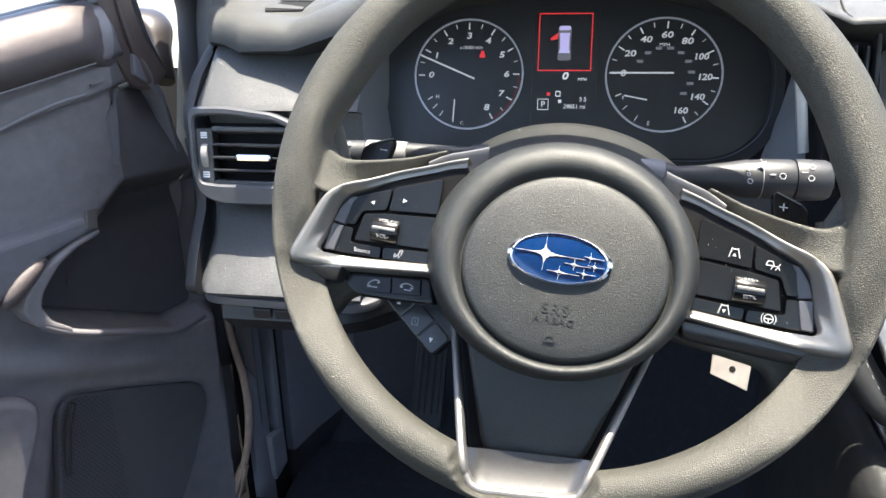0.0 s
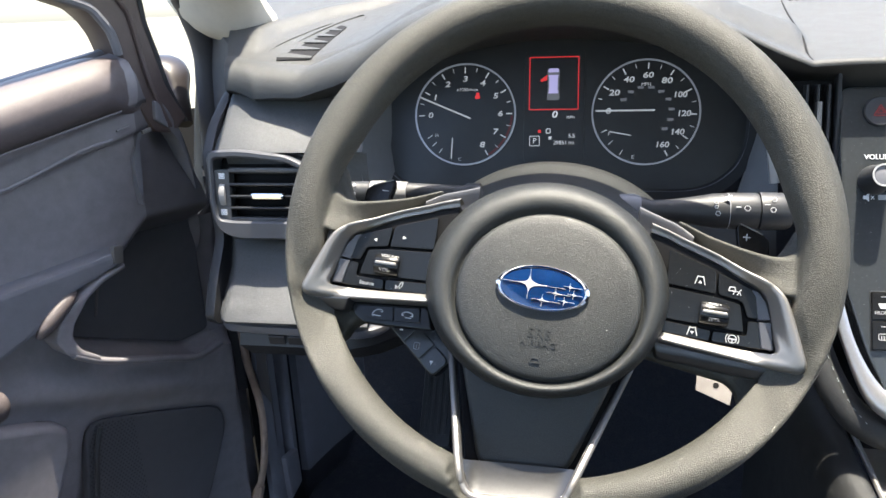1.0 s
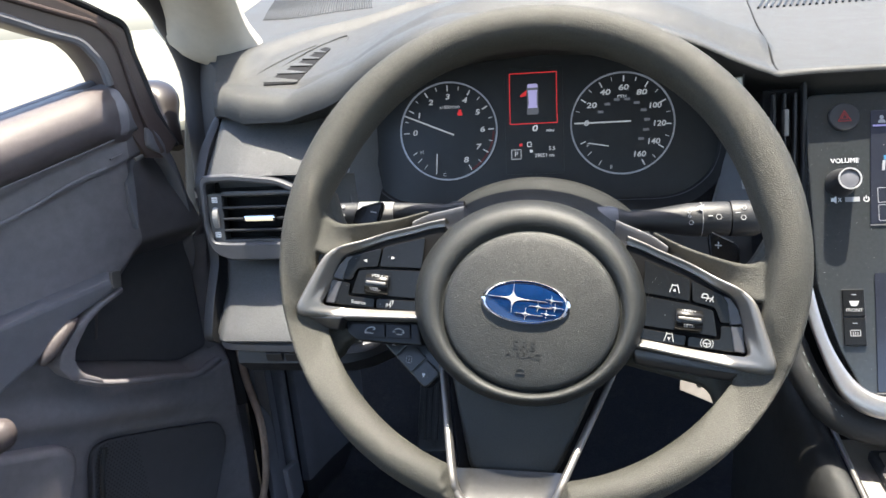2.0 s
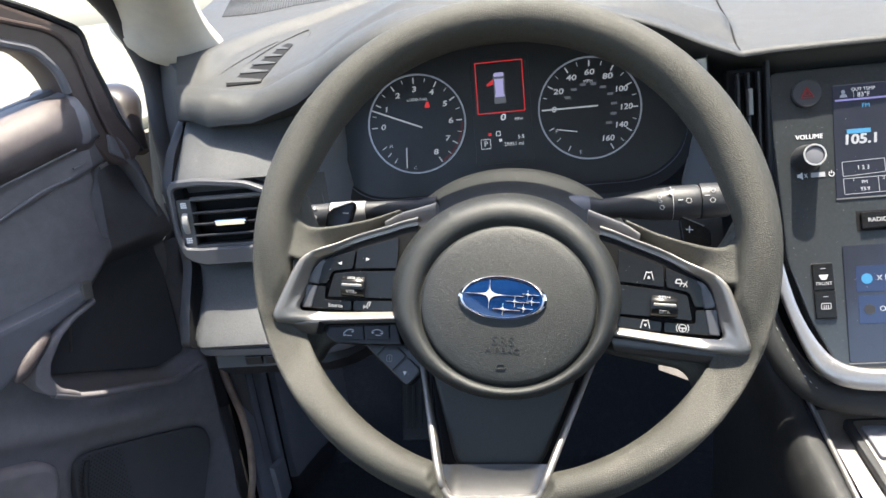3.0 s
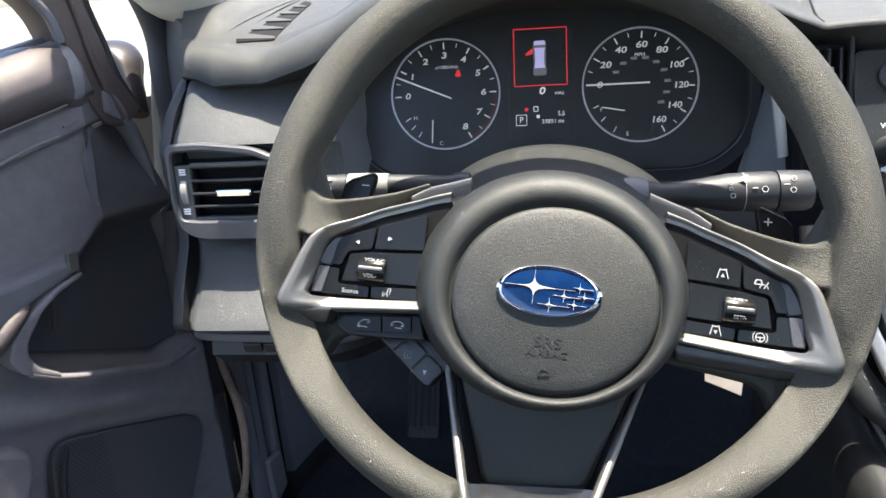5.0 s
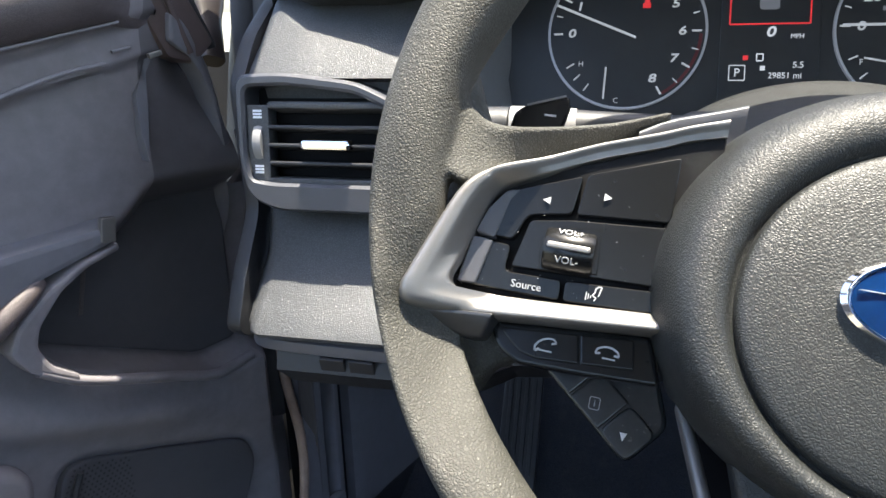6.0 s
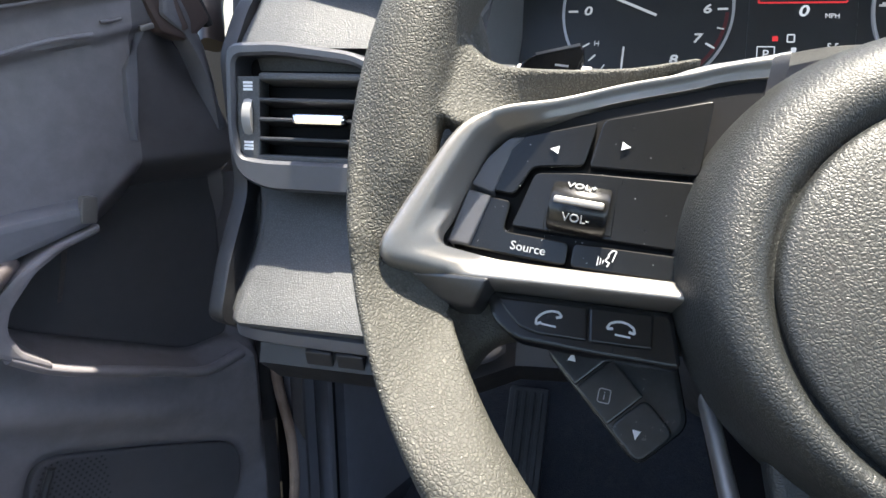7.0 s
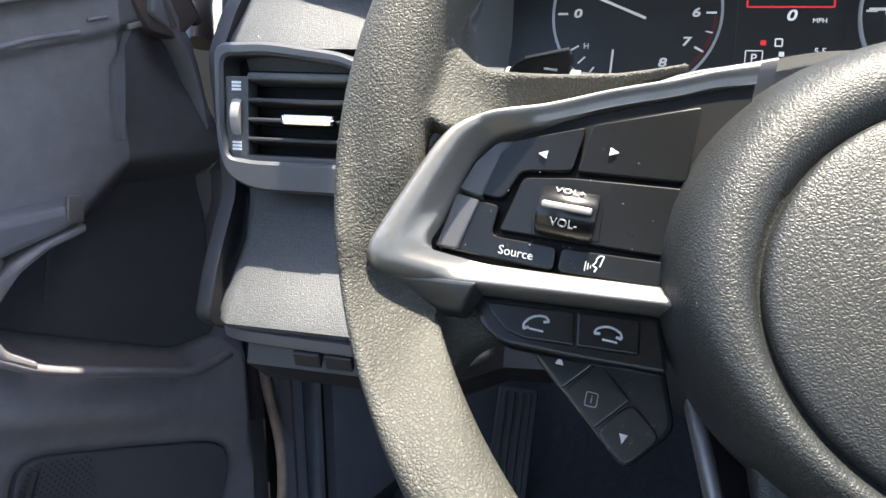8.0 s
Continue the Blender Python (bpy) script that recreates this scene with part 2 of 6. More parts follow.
def revolve_closed(profile, n=72, bm=None):
    bm = bm or bmesh.new()
    vs = [[bm.verts.new((r * math.cos(2 * math.pi * i / n), r * math.sin(2 * math.pi * i / n), z)) for r, z in profile] for i in range(n)]
    k = len(profile)
    for i in range(n):
        a, b = vs[i], vs[(i + 1) % n]
        for j in range(k):
            bm.faces.new((a[j], b[j], b[(j + 1) % k], a[(j + 1) % k]))
    return bm


def lettering(text, size, mat, parent, x, y, z, turn=0.0, align='CENTER', shear=0.0, space=1.0, name="lettering", m=None, bold=0.0):
    cu = bpy.data.curves.new(name, 'FONT')
    cu.body, cu.size, cu.align_x, cu.align_y = text, size, align, 'CENTER'
    cu.extrude, cu.shear, cu.space_character, cu.resolution_u = 0.0002, shear, space, 3
    cu.offset = bold
    tmp = new("tmp_text", cu)
    bpy.context.view_layer.update()
    me = bpy.data.meshes.new_from_object(tmp.evaluated_get(bpy.context.evaluated_depsgraph_get()))
    bpy.data.objects.remove(tmp)
    me.materials.clear()
    me.materials.append(mat)
    me.name = name
    ob = new(name, me)
    ob.parent = parent
    ob.matrix_basis = (m or Matrix()) @ pose(x, y, z, 0, 0, turn)
    return ob


def bars(rects, z, h=0.0003, bm=None, turn=0.0):
    """Flat printed marks: rectangles (x, y, width, height)."""
    bm = bm or bmesh.new()
    for x, y, w, hh in rects:
        slab([(x - w / 2, y - hh / 2), (x + w / 2, y - hh / 2), (x + w / 2, y + hh / 2), (x - w / 2, y + hh / 2)], z, z + h, 0.00005, bm=bm)
    return bm


def stroke(p, q, w, z, h=0.0003, bm=None):
    """A printed line from p to q."""
    a, b = Vector(p), Vector(q)
    s = Vector((-(b - a).y, (b - a).x)).normalized() * w / 2
    return slab([(a - s)[:], (b - s)[:], (b + s)[:], (a + s)[:]], z, z + h, 0.00003, bm=bm)


def outline(poly, w, z, h=0.0003, bm=None):
    bm = bm or bmesh.new()
    for a, b in zip(poly, poly[1:] + poly[:1]):
        stroke(a, b, w, z, h, bm)
    return bm


# ---- the ground outside ----
def build_ground():
    bm = bmesh.new()
    bmesh.ops.create_grid(bm, x_segments=40, y_segments=40, size=400)
    part("ground", bm, CONCRETE)
    tagged(bpy.data.objects["ground"], "sunlit pale concrete parking ground reaching the horizon", "ground", kind="structure")
    bm = box(-40.0, -4.2, -40, 40, 0.004, 0.13, 0.02, 0.02)
    tagged(part("pavement", bm, CONCRETE), "raised pale concrete pavement with a straight kerb", "pavement", kind="structure")


# ---- the shell of the car ----
def build_shell():
    floor = box(-0.42, 1.15, -1.9, 0.95, 0.30, 0.345, 0.01, 0.005)
    tagged(part("floor", floor, CARPET), "dark carpeted car floor", "floor", kind="structure")
    # firewall, closing the footwell
    rings = [[(x, 0.60, 0.34), (x, 0.74, 0.46), (x, 0.80, 0.62), (x, 0.80, 1.02)] for x in (-0.44, -0.2, 0.2, 0.6, 1.15)]
    tagged(part("wall_front", loft(rings), CARPET), "dark carpeted firewall at the end of the footwell", "firewall", kind="structure")
    # roof with pale lining
    roof = box(-0.28, 1.00, -2.0, -0.10, 1.50, 1.56, 0.05, 0.02)
    tagged(part("ceiling", roof, LINER), "pale cloth headliner of the roof", "ceiling", kind="structure")
    # added walls out of view, dark to keep the bounced light low
    side = bmesh.new()
    box(1.15, 1.21, -2.0, 0.9, 0.2, 1.02, 0.02, 0.01, bm=side)
    box(1.13, 1.19, -0.75, -0.6, 1.0, 1.52, 0.02, 0.01, bm=side)
    tagged(part("wall_right", side, DARK), "unseen plain dark wall closing the passenger side", "wall", kind="structure")
    back = box(-0.5, 1.2, -2.06, -2.0, 0.2, 1.1, 0.02, 0.01)
    tagged(part("wall_back", back, DARK), "unseen plain dark wall closing the cabin behind", "wall", kind="structure")
    left = bmesh.new()
    box(-0.52, -0.45, -2.0, -0.72, 0.2, 1.0, 0.02, 0.01, bm=left)
    box(-0.50, -0.40, -0.85, -0.72, 1.0, 1.52, 0.02, 0.01, bm=left)
    box(-0.55, -0.40, -0.72, 0.42, 0.20, 0.36, 0.02, 0.01, bm=left)
    tagged(part("wall_left", left, PAINT), "dark painted door sill and centre pillar", "sill", kind="structure")
    fender = loft([[(-0.40, 0.60, z), (-0.47, 0.585, z), (-0.60, 0.575, z), (-0.90, 0.57, z)] for z in (0.18, 0.5, 0.8, 0.99)])
    tagged(part("wall_fender", fender, PAINT), "dark painted front wing behind the door", "wing", kind="structure")
    # windscreen
    rings = [[(cx + k, y, z) for cx, k in ((-w, 0.35), (0, 0.35), (w, 0.35))] for y, z, w in ((0.92, 1.16, 0.80), (0.40, 1.32, 0.70), (-0.10, 1.505, 0.60))]
    pane = part("window_1", loft(rings), GLASS)
    pane.visible_shadow = False
    tagged(pane, "clear raked windscreen over the dashboard", "windscreen", kind="structure")
    # front pillar: pale inner trim and dark outer seal
    trim = sweep([(-0.440, 0.475, 1.080), (-0.428, 0.43, 1.130), (-0.405, 0.36, 1.19), (-0.36, 0.20, 1.31), (-0.29, 0.0, 1.45), (-0.24, -0.12, 1.53)], 0.056, 0.026, up=(0.3, 0.6, 0.7), taper=lambda t: 0.06 + 0.94 * smooth(-0.02, 0.20, t) + 0.40 * math.exp(-((t - 0.20) / 0.10) ** 2))
    tagged(part("pillar_trim", trim, PILLAR), "pale cloth-covered trim of the front roof pillar", "pillar", kind="structure")
    seal = sweep([(-0.470, 0.42, 0.60), (-0.474, 0.44, 0.85), (-0.472, 0.452, 1.02), (-0.468, 0.448, 1.09), (-0.468, 0.40, 1.166), (-0.452, 0.29, 1.240), (-0.385, 0.17, 1.33), (-0.30, -0.1, 1.53)], 0.018, 0.020, up=(0, 1, 0.2), seg=12)
    tagged(part("pillar_seal", seal, DOORSEAL), "dark rubber seal along the front door opening", "seal", kind="structure")
    post = sweep([(-0.53, 0.50, 0.45), (-0.535, 0.52, 0.80), (-0.525, 0.535, 0.95), (-0.50, 0.53, 1.06)], 0.022, 0.022, up=(0, 1, 0.2), seg=12, power=3)
    tagged(part("pillar_post", post, DARK), "dark brown painted front door post", "pillar", kind="structure")


# ---- dashboard ----
LIP_Y = [(-0.36, 0.250), (-0.33, 0.235), (-0.27, 0.224), (-0.20, 0.205), (-0.12, 0.192), (0.12, 0.186), (0.208, 0.193), (0.24, 0.1975), (0.40, 0.200), (0.9, 0.24)]
LEFT_Z = [(0.19, 1.044), (0.235, 1.050), (0.285, 1.0795), (0.35, 1.0945), (0.41, 1.107), (0.50, 1.126), (0.62, 1.152), (0.86, 1.19)]
MID_Z = [(0.18, 1.068), (0.35, 1.096), (0.50, 1.122), (0.70, 1.152), (0.86, 1.17)]
LEFT_X = [(0.24, -0.345), (0.30, -0.366), (0.352, -0.388), (0.463, -0.432), (0.60, -0.46), (0.86, -0.50)]
HOOD = [(0.18, 0.100), (0.26, 0.096), (0.41, 0.056), (0.56, 0.020), (0.86, 0.0)]
HOOD_W = [(-0.26, 0), (-0.20, 0.2), (-0.155, 0.5), (-0.11, 0.70), (-0.06, 0.80), (0, 0.84), (0.06, 0.80), (0.105, 0.72), (0.142, 0.58), (0.165, 0.46), (0.19, 0.34), (0.212, 0.26), (0.24, 0.1)]


def hood_weight(x, y):
    back = smooth(-0.26, -0.04, x) * (1 - smooth(0.02, 0.225, x))
    front = (lerp(HOOD_W, x - 0.012) + 2 * lerp(HOOD_W, x) + lerp(HOOD_W, x + 0.012)) / 4
    k = smooth(0.25, 0.42, y)
    return front * (1 - k) + back * k


def seam_x(y):
    return 0.211 + 0.13 * (y - 0.2)


RIDGE = [(0.24, -0.338), (0.291, -0.340), (0.39, -0.325), (0.475, -0.279), (0.525, -0.235), (0.563, -0.189), (0.62, -0.09), (0.66, 0.05), (0.70, 0.30)]


def dash_height(x, y):
    right = smooth(-0.006, 0.006, x - seam_x(y))
    drop = 0.004 * smooth(-0.27, -0.36, x) * smooth(0.32, 0.25, y)
    ridge = lerp(RIDGE, y) - x
    drop -= (0.009 * smooth(-0.010, 0.008, ridge) - 0.006 * smooth(0.008, 0.05, ridge)) * smooth(0.29, 0.37, y) * (1 - right)
    return (1 - right) * (lerp(LEFT_Z, y) + hood_weight(x, y) * lerp(HOOD, y)) + right * lerp(MID_Z, y) - drop


def dash_x(x, y):
    """Draws the left end of the pad in along its curved edge."""
    edge = lerp(LEFT_X, y)
    return x if x > -0.25 else edge + (x + 0.372) * (-0.25 - edge) / 0.122


def build_dashboard():
    dash = thing("dashboard", pose(0, 0, 0), "dark grey moulded dashboard with a hooded brow, sunlit on top", "dashboard")
    xs = [-0.372, -0.366, -0.355] + [-0.345 + 0.005 * i for i in range(50)] + [-0.0925 + 0.0125 * i for i in range(23)] + [0.192 + 0.004 * i for i in range(27)] + [0.31 + 0.08 * i for i in range(9)]
    rings = []
    for x in sorted(xs):
        y0 = lerp(LIP_Y, x)
        z0 = dash_height(x, y0)
        e = 0.010 + 0.020 * smooth(0.25, 0.12, x) + 0.020 * smooth(0.05, -0.05, x) + 0.022 * smooth(-0.27, -0.20, x) * smooth(-0.02, -0.09, x)
        zl, zt = z0 - 0.004, dash_height(x, y0 + e)
        # a plain upright strip closes the pad above the centre stack
        up = smooth(0.20, 0.25, x)
        ring = [(x, y0 + 0.16 - 0.118 * up, zl - 0.045 + 0.010 * up), (x, y0 + 0.06 - 0.042 * up, zl - 0.014), (x, y0 + 0.016 - 0.009 * up, zl - 0.004), (x, y0 + 0.003, zl - 0.001)]
        for k in range(10):
            a = radians(10 * k)
            ring.append((x, y0 + e * (1 - math.cos(a)) ** 1.3, zl + (zt - zl) * math.sin(a)))
        for k in range(1, 61):
            y = y0 + e + (0.86 - y0 - e) * (k / 60) ** 1.15
            ring.append((x, y, dash_height(x, y)))
        rings.append([(dash_x(px, py), py, pz) for px, py, pz in ring])
    part("top_pad", loft(rings), DASH, dash, "grained grey top pad with the instrument hood")
    # seam between the hood and the deck
    pts = [(seam_x(y), y, dash_height(seam_x(y), y) + 0.0004) for y in (0.200, 0.23, 0.27, 0.33, 0.40, 0.48, 0.56)]
    part("seam", sweep(pts, 0.0009, 0.0006, seg=6), BLACK, dash, "dark seam beside the hood")
    # left fascia behind the vent, from the brow down to the knee bolster
    prof = [(0.270, 1.052), (0.254, 1.042), (0.240, 1.029), (0.226, 1.0165), (0.206, 1.000), (0.201, 0.994), (0.216, 0.990), (0.222, 0.930), (0.214, 0.900), (0.204, 0.893), (0.199, 0.880), (0.194, 0.868), (0.182, 0.856), (0.168, 0.843), (0.158, 0.833), (0.1545, 0.8285), (0.156, 0.8255)]
    rings = []
    for x in (-0.356, -0.353, -0.348, -0.34, -0.30, -0.26, -0.22, -0.20, -0.19):
        e = smooth(-0.343, -0.357, x)
        rings.append([(x + (0.006 if z < 0.9 else 0), y + 0.02 * e, z) for y, z in prof])
    part("fascia", loft(rings), FASCIA, dash, "grey fascia panel that bulges out as a knee bolster")
    # end cap of the dashboard, facing the door
    cap = slab(rounded([(0.27, 1.045), (0.23, 1.02), (0.205, 0.99), (0.21, 0.90), (0.18, 0.86), (0.162, 0.825), (0.22, 0.79), (0.56, 0.78), (0.56, 1.08), (0.36, 1.075)], 0.01), 0.0, 0.012, 0.004)
    part("end_cap", cap, DARK, dash, m=Matrix.Translation((-0.352, 0, 0)) @ Matrix(((0, 0, -1, 0), (1, 0, 0, 0), (0, 1, 0, 0), (0, 0, 0, 1))))
    strip = sweep([(-0.343, 0.184, 0.819), (-0.335, 0.170, 0.8185), (-0.30, 0.166, 0.818), (-0.215, 0.165, 0.817), (-0.195, 0.167, 0.8165), (-0.182, 0.176, 0.816), (-0.176, 0.190, 0.8158)], 0.007, 0.0052, power=4, seg=12)
    part("lower_trim", strip, FLANGE, dash, "smooth blue-grey trim strip under the knee bolster")
    # panel with switch blanks under the strip
    under = loft([[(x, 0.165 + k, 0.815), (x, 0.160 + k, 0.800), (x, 0.185 + k, 0.778), (x, 0.30, 0.772)] for x, k in ((-0.325, 0), (-0.26, 0), (-0.205, 0.001), (-0.185, 0.012), (-0.165, 0.036), (-0.05, 0.05))])
    part("lower_panel", under, DARK, dash, "dark underside panel")
    for x in (-0.283, -0.262, -0.225):
        part("switch_blank", box(x - 0.009, x + 0.009, -0.0068, 0.0068, 0, 0.004, 0.001, 0.0008), DARK, dash, m=pose(0, 0.1625, 0.8065, 108, 0, 0) @ pose(0, 0, -0.001))
    # lower dash behind the column, to the right of the knee
    mid = loft([[(x, 0.275, 0.930), (x, 0.235, 0.922), (x, 0.205, 0.86), (x, 0.22, 0.79), (x, 0.30, 0.77)] for x in (-0.19, -0.17, -0.10, 0.10, 0.19, 0.205)])
    part("column_panel", mid, DARK, dash)
    # ribbed defroster strips on the far deck
    for i in range(46):
        x = -0.408 + i * 0.0035
        y = 0.572 - 0.012 * math.sin(math.pi * min(1, i / 30)) + 0.0006 * i
        pts = [(x - 0.25 * d, y + d, dash_height(x - 0.25 * d, y + d) + 0.0006) for d in (0, 0.08, 0.17)]
        part("defroster_rib", sweep(pts, 0.0010, 0.0016, seg=4, n=3), DASH, dash)
    for i in range(34):
        x = 0.255 + i * 0.0072
        pts = [(x + 0.04 * k, y, dash_height(x + 0.04 * k, y) + 0.001) for k, y in ((0, 0.465), (0.5, 0.52), (1, 0.58))]
        part("defroster_rib", sweep(pts, 0.0016, 0.0020, seg=4, n=3), DARK, dash)
    # dark cover between the dashboard and the pillar
    cov = loft([[(-0.348, 0.262, z), (-0.370, 0.31, z), (-0.405, 0.375, z), (-0.445, 0.42, z), (-0.475, 0.45, z)] for z in (0.60, 0.85, 1.00)] + [[(-0.352, 0.262, 1.044), (-0.376, 0.32, 1.066), (-0.405, 0.385, 1.092), (-0.440, 0.43, 1.108), (-0.475, 0.46, 1.108)], [(-0.356, 0.30, 1.062), (-0.380, 0.36, 1.088), (-0.412, 0.43, 1.112), (-0.445, 0.47, 1.122), (-0.48, 0.50, 1.122)]])
    part("side_cover", cov, DOORSEAL, dash)
    # wall beside the instruments on the left, blue-grey
    chk = loft([[(-0.195, 0.205, 1.036), (-0.197, 0.22, 0.99), (-0.197, 0.215, 0.93)], [(-0.188, 0.25, 1.045), (-0.186, 0.262, 0.985), (-0.176, 0.252, 0.94)], [(-0.181, 0.31, 1.05), (-0.178, 0.295, 0.985), (-0.168, 0.285, 0.94)]])
    part("hood_cheek", chk, CHEEK, dash)
    chk = loft([[(0.188, 0.222, 1.075), (0.191, 0.224, 1.03), (0.197, 0.226, 0.99), (0.204, 0.226, 0.93)], [(0.196, 0.250, 1.075), (0.190, 0.255, 1.03), (0.184, 0.258, 0.99), (0.172, 0.255, 0.93)], [(0.206, 0.292, 1.075), (0.202, 0.292, 1.025), (0.194, 0.292, 0.99), (0.178, 0.288, 0.93)]])
    part("hood_cheek", chk, CHEEK, dash)
    part("hood_trim", sweep([(0.182, 0.221, 1.065), (0.185, 0.221, 1.03), (0.190, 0.221, 1.0), (0.197, 0.221, 0.96)], 0.0048, 0.003, up=(0, 1, 0), seg=10, power=3), BRIGHT, dash, "satin silver strip")
    # side window vent in the brow
    sv = thing("defroster_vent", pose(0, 0, 0), "grey side window vent with slats, set in the brow", "air vent")
    on = lambda x, y: dash_height(x, y)
    hole = [(-0.303, 0.282), (-0.262, 0.280), (-0.258, 0.403), (-0.268, 0.411)]
    edge = [(-0.318, 0.276), (-0.256, 0.268), (-0.248, 0.450), (-0.274, 0.430), (-0.296, 0.360), (-0.318, 0.276)]
    part("frame", sweep([(x, y, on(x, y) + 0.0004) for x, y in edge], 0.0012, 0.0009, n=5, seg=8), DASH, sv)
    part("opening", slab(rounded(hole, 0.003), -0.0006, 0.0014, 0.0002, on), BLACK, sv)
    f = lambda y: (-0.303 + (y - 0.282) * 0.27, -0.262 + (y - 0.280) * 0.03)
    for i in range(5):
        y = 0.286 + i * 0.0255
        l, r = f(y)
        part("slat", slab([(l - 0.001, y + 0.016 - 0.0012 * i), (l - 0.001, y - 0.001), (r, y - 0.0055), (r, y - 0.0025)], 0.0012, 0.0022, 0.0003, on), DASH, sv)
    part("frame", sweep([(x, y, on(x, y) + 0.0004) for x, y in ((-0.331, 0.276), (-0.320, 0.330), (-0.300, 0.392), (-0.284, 0.425))], 0.0008, 0.0007, n=5, seg=8), DASH, sv)


# ---- side air vent ----
def build_vent():
    v = thing("air_vent", pose(-0.297, 0.196, 0.951, 83, 0, 0), "rectangular dashboard air vent with grey frame and bright tab", "air vent")
    outer = rounded([(-0.057, 0.046), (-0.02, 0.047), (0.03, 0.041), (0.058, 0.028), (0.066, 0.0), (0.060, -0.045), (-0.030, -0.045), (-0.050, -0.036), (-0.056, -0.012)], 0.010)
    inner = rounded([(-0.050, 0.038), (-0.02, 0.039), (0.028, 0.034), (0.050, 0.024), (0.056, 0.0), (0.052, -0.026), (-0.030, -0.026), (-0.047, -0.024), (-0.050, -0.006)], 0.006)
    bm = bmesh.new()
    k = len(outer)
    rings = []
    for poly, z in ((outer, -0.03), (outer, 0.002), (inset(outer, 0.002), 0.005), (inset(inner, -0.002), 0.005), (inner, 0.003), (inner, -0.03)):
        rings.append([bm.verts.new((x, y, z)) for x, y in poly])
    for a, b in zip(rings, rings[1:]):
        for i in range(k):
            bm.faces.new((a[i], a[(i + 1) % k], b[(i + 1) % k], b[i]))
    part("frame", bm, VENTGREY, v, "satin dark grey rounded frame")
    part("duct", slab(inner, -0.031, -0.0175, 0.0005), BLACK, v)
    for y, t, mat in ((0.0245, 0.0026, FASCIA), (0.010, 0.0014, DARK), (-0.002, 0.0014, DARK), (-0.014, 0.0014, DARK)):
        s = box(-0.034, 0.056, -0.009, 0.009, -t, t, 0.001, t * 0.9)
        part("slat", s, mat, v, m=pose(0, y, -0.006, 78, 0, 0))
    part("lower_rail", box(-0.050, 0.054, -0.0285, -0.0225, -0.012, 0.001, 0.001, 0.001), FASCIA, v)
    part("tab", box(-0.009, 0.0265, -0.0033, 0.0033, 0.0, 0.011, 0.003, 0.002), CHROME, v, "bright silver airflow tab", m=pose(0, 0.0005, -0.002))
    side = thing_part("thumb_panel", v, box(-0.050, -0.034, -0.024, 0.026, -0.012, 0.001, 0.001, 0.0008), FASCIA)
    bm = revolve([(0.0001, -0.003), (0.0165, -0.003), (0.0170, 0), (0.0165, 0.003), (0.0001, 0.003)], 40)
    part("thumb_wheel", bm, STALK, side, "ribbed grey thumb wheel", m=pose(-0.042, 0.001, -0.0115, 0, 90, 0))
    for y in (0.020, -0.017):
        part("symbol", bars([(-0.042, y + d, 0.0064, 0.0015) for d in (-0.0021, 0, 0.0021)], 0.0012), WHITE, side)


def thing_part(name, parent, bm, mat, label=""):
    return part(name, bm, mat, parent, label)


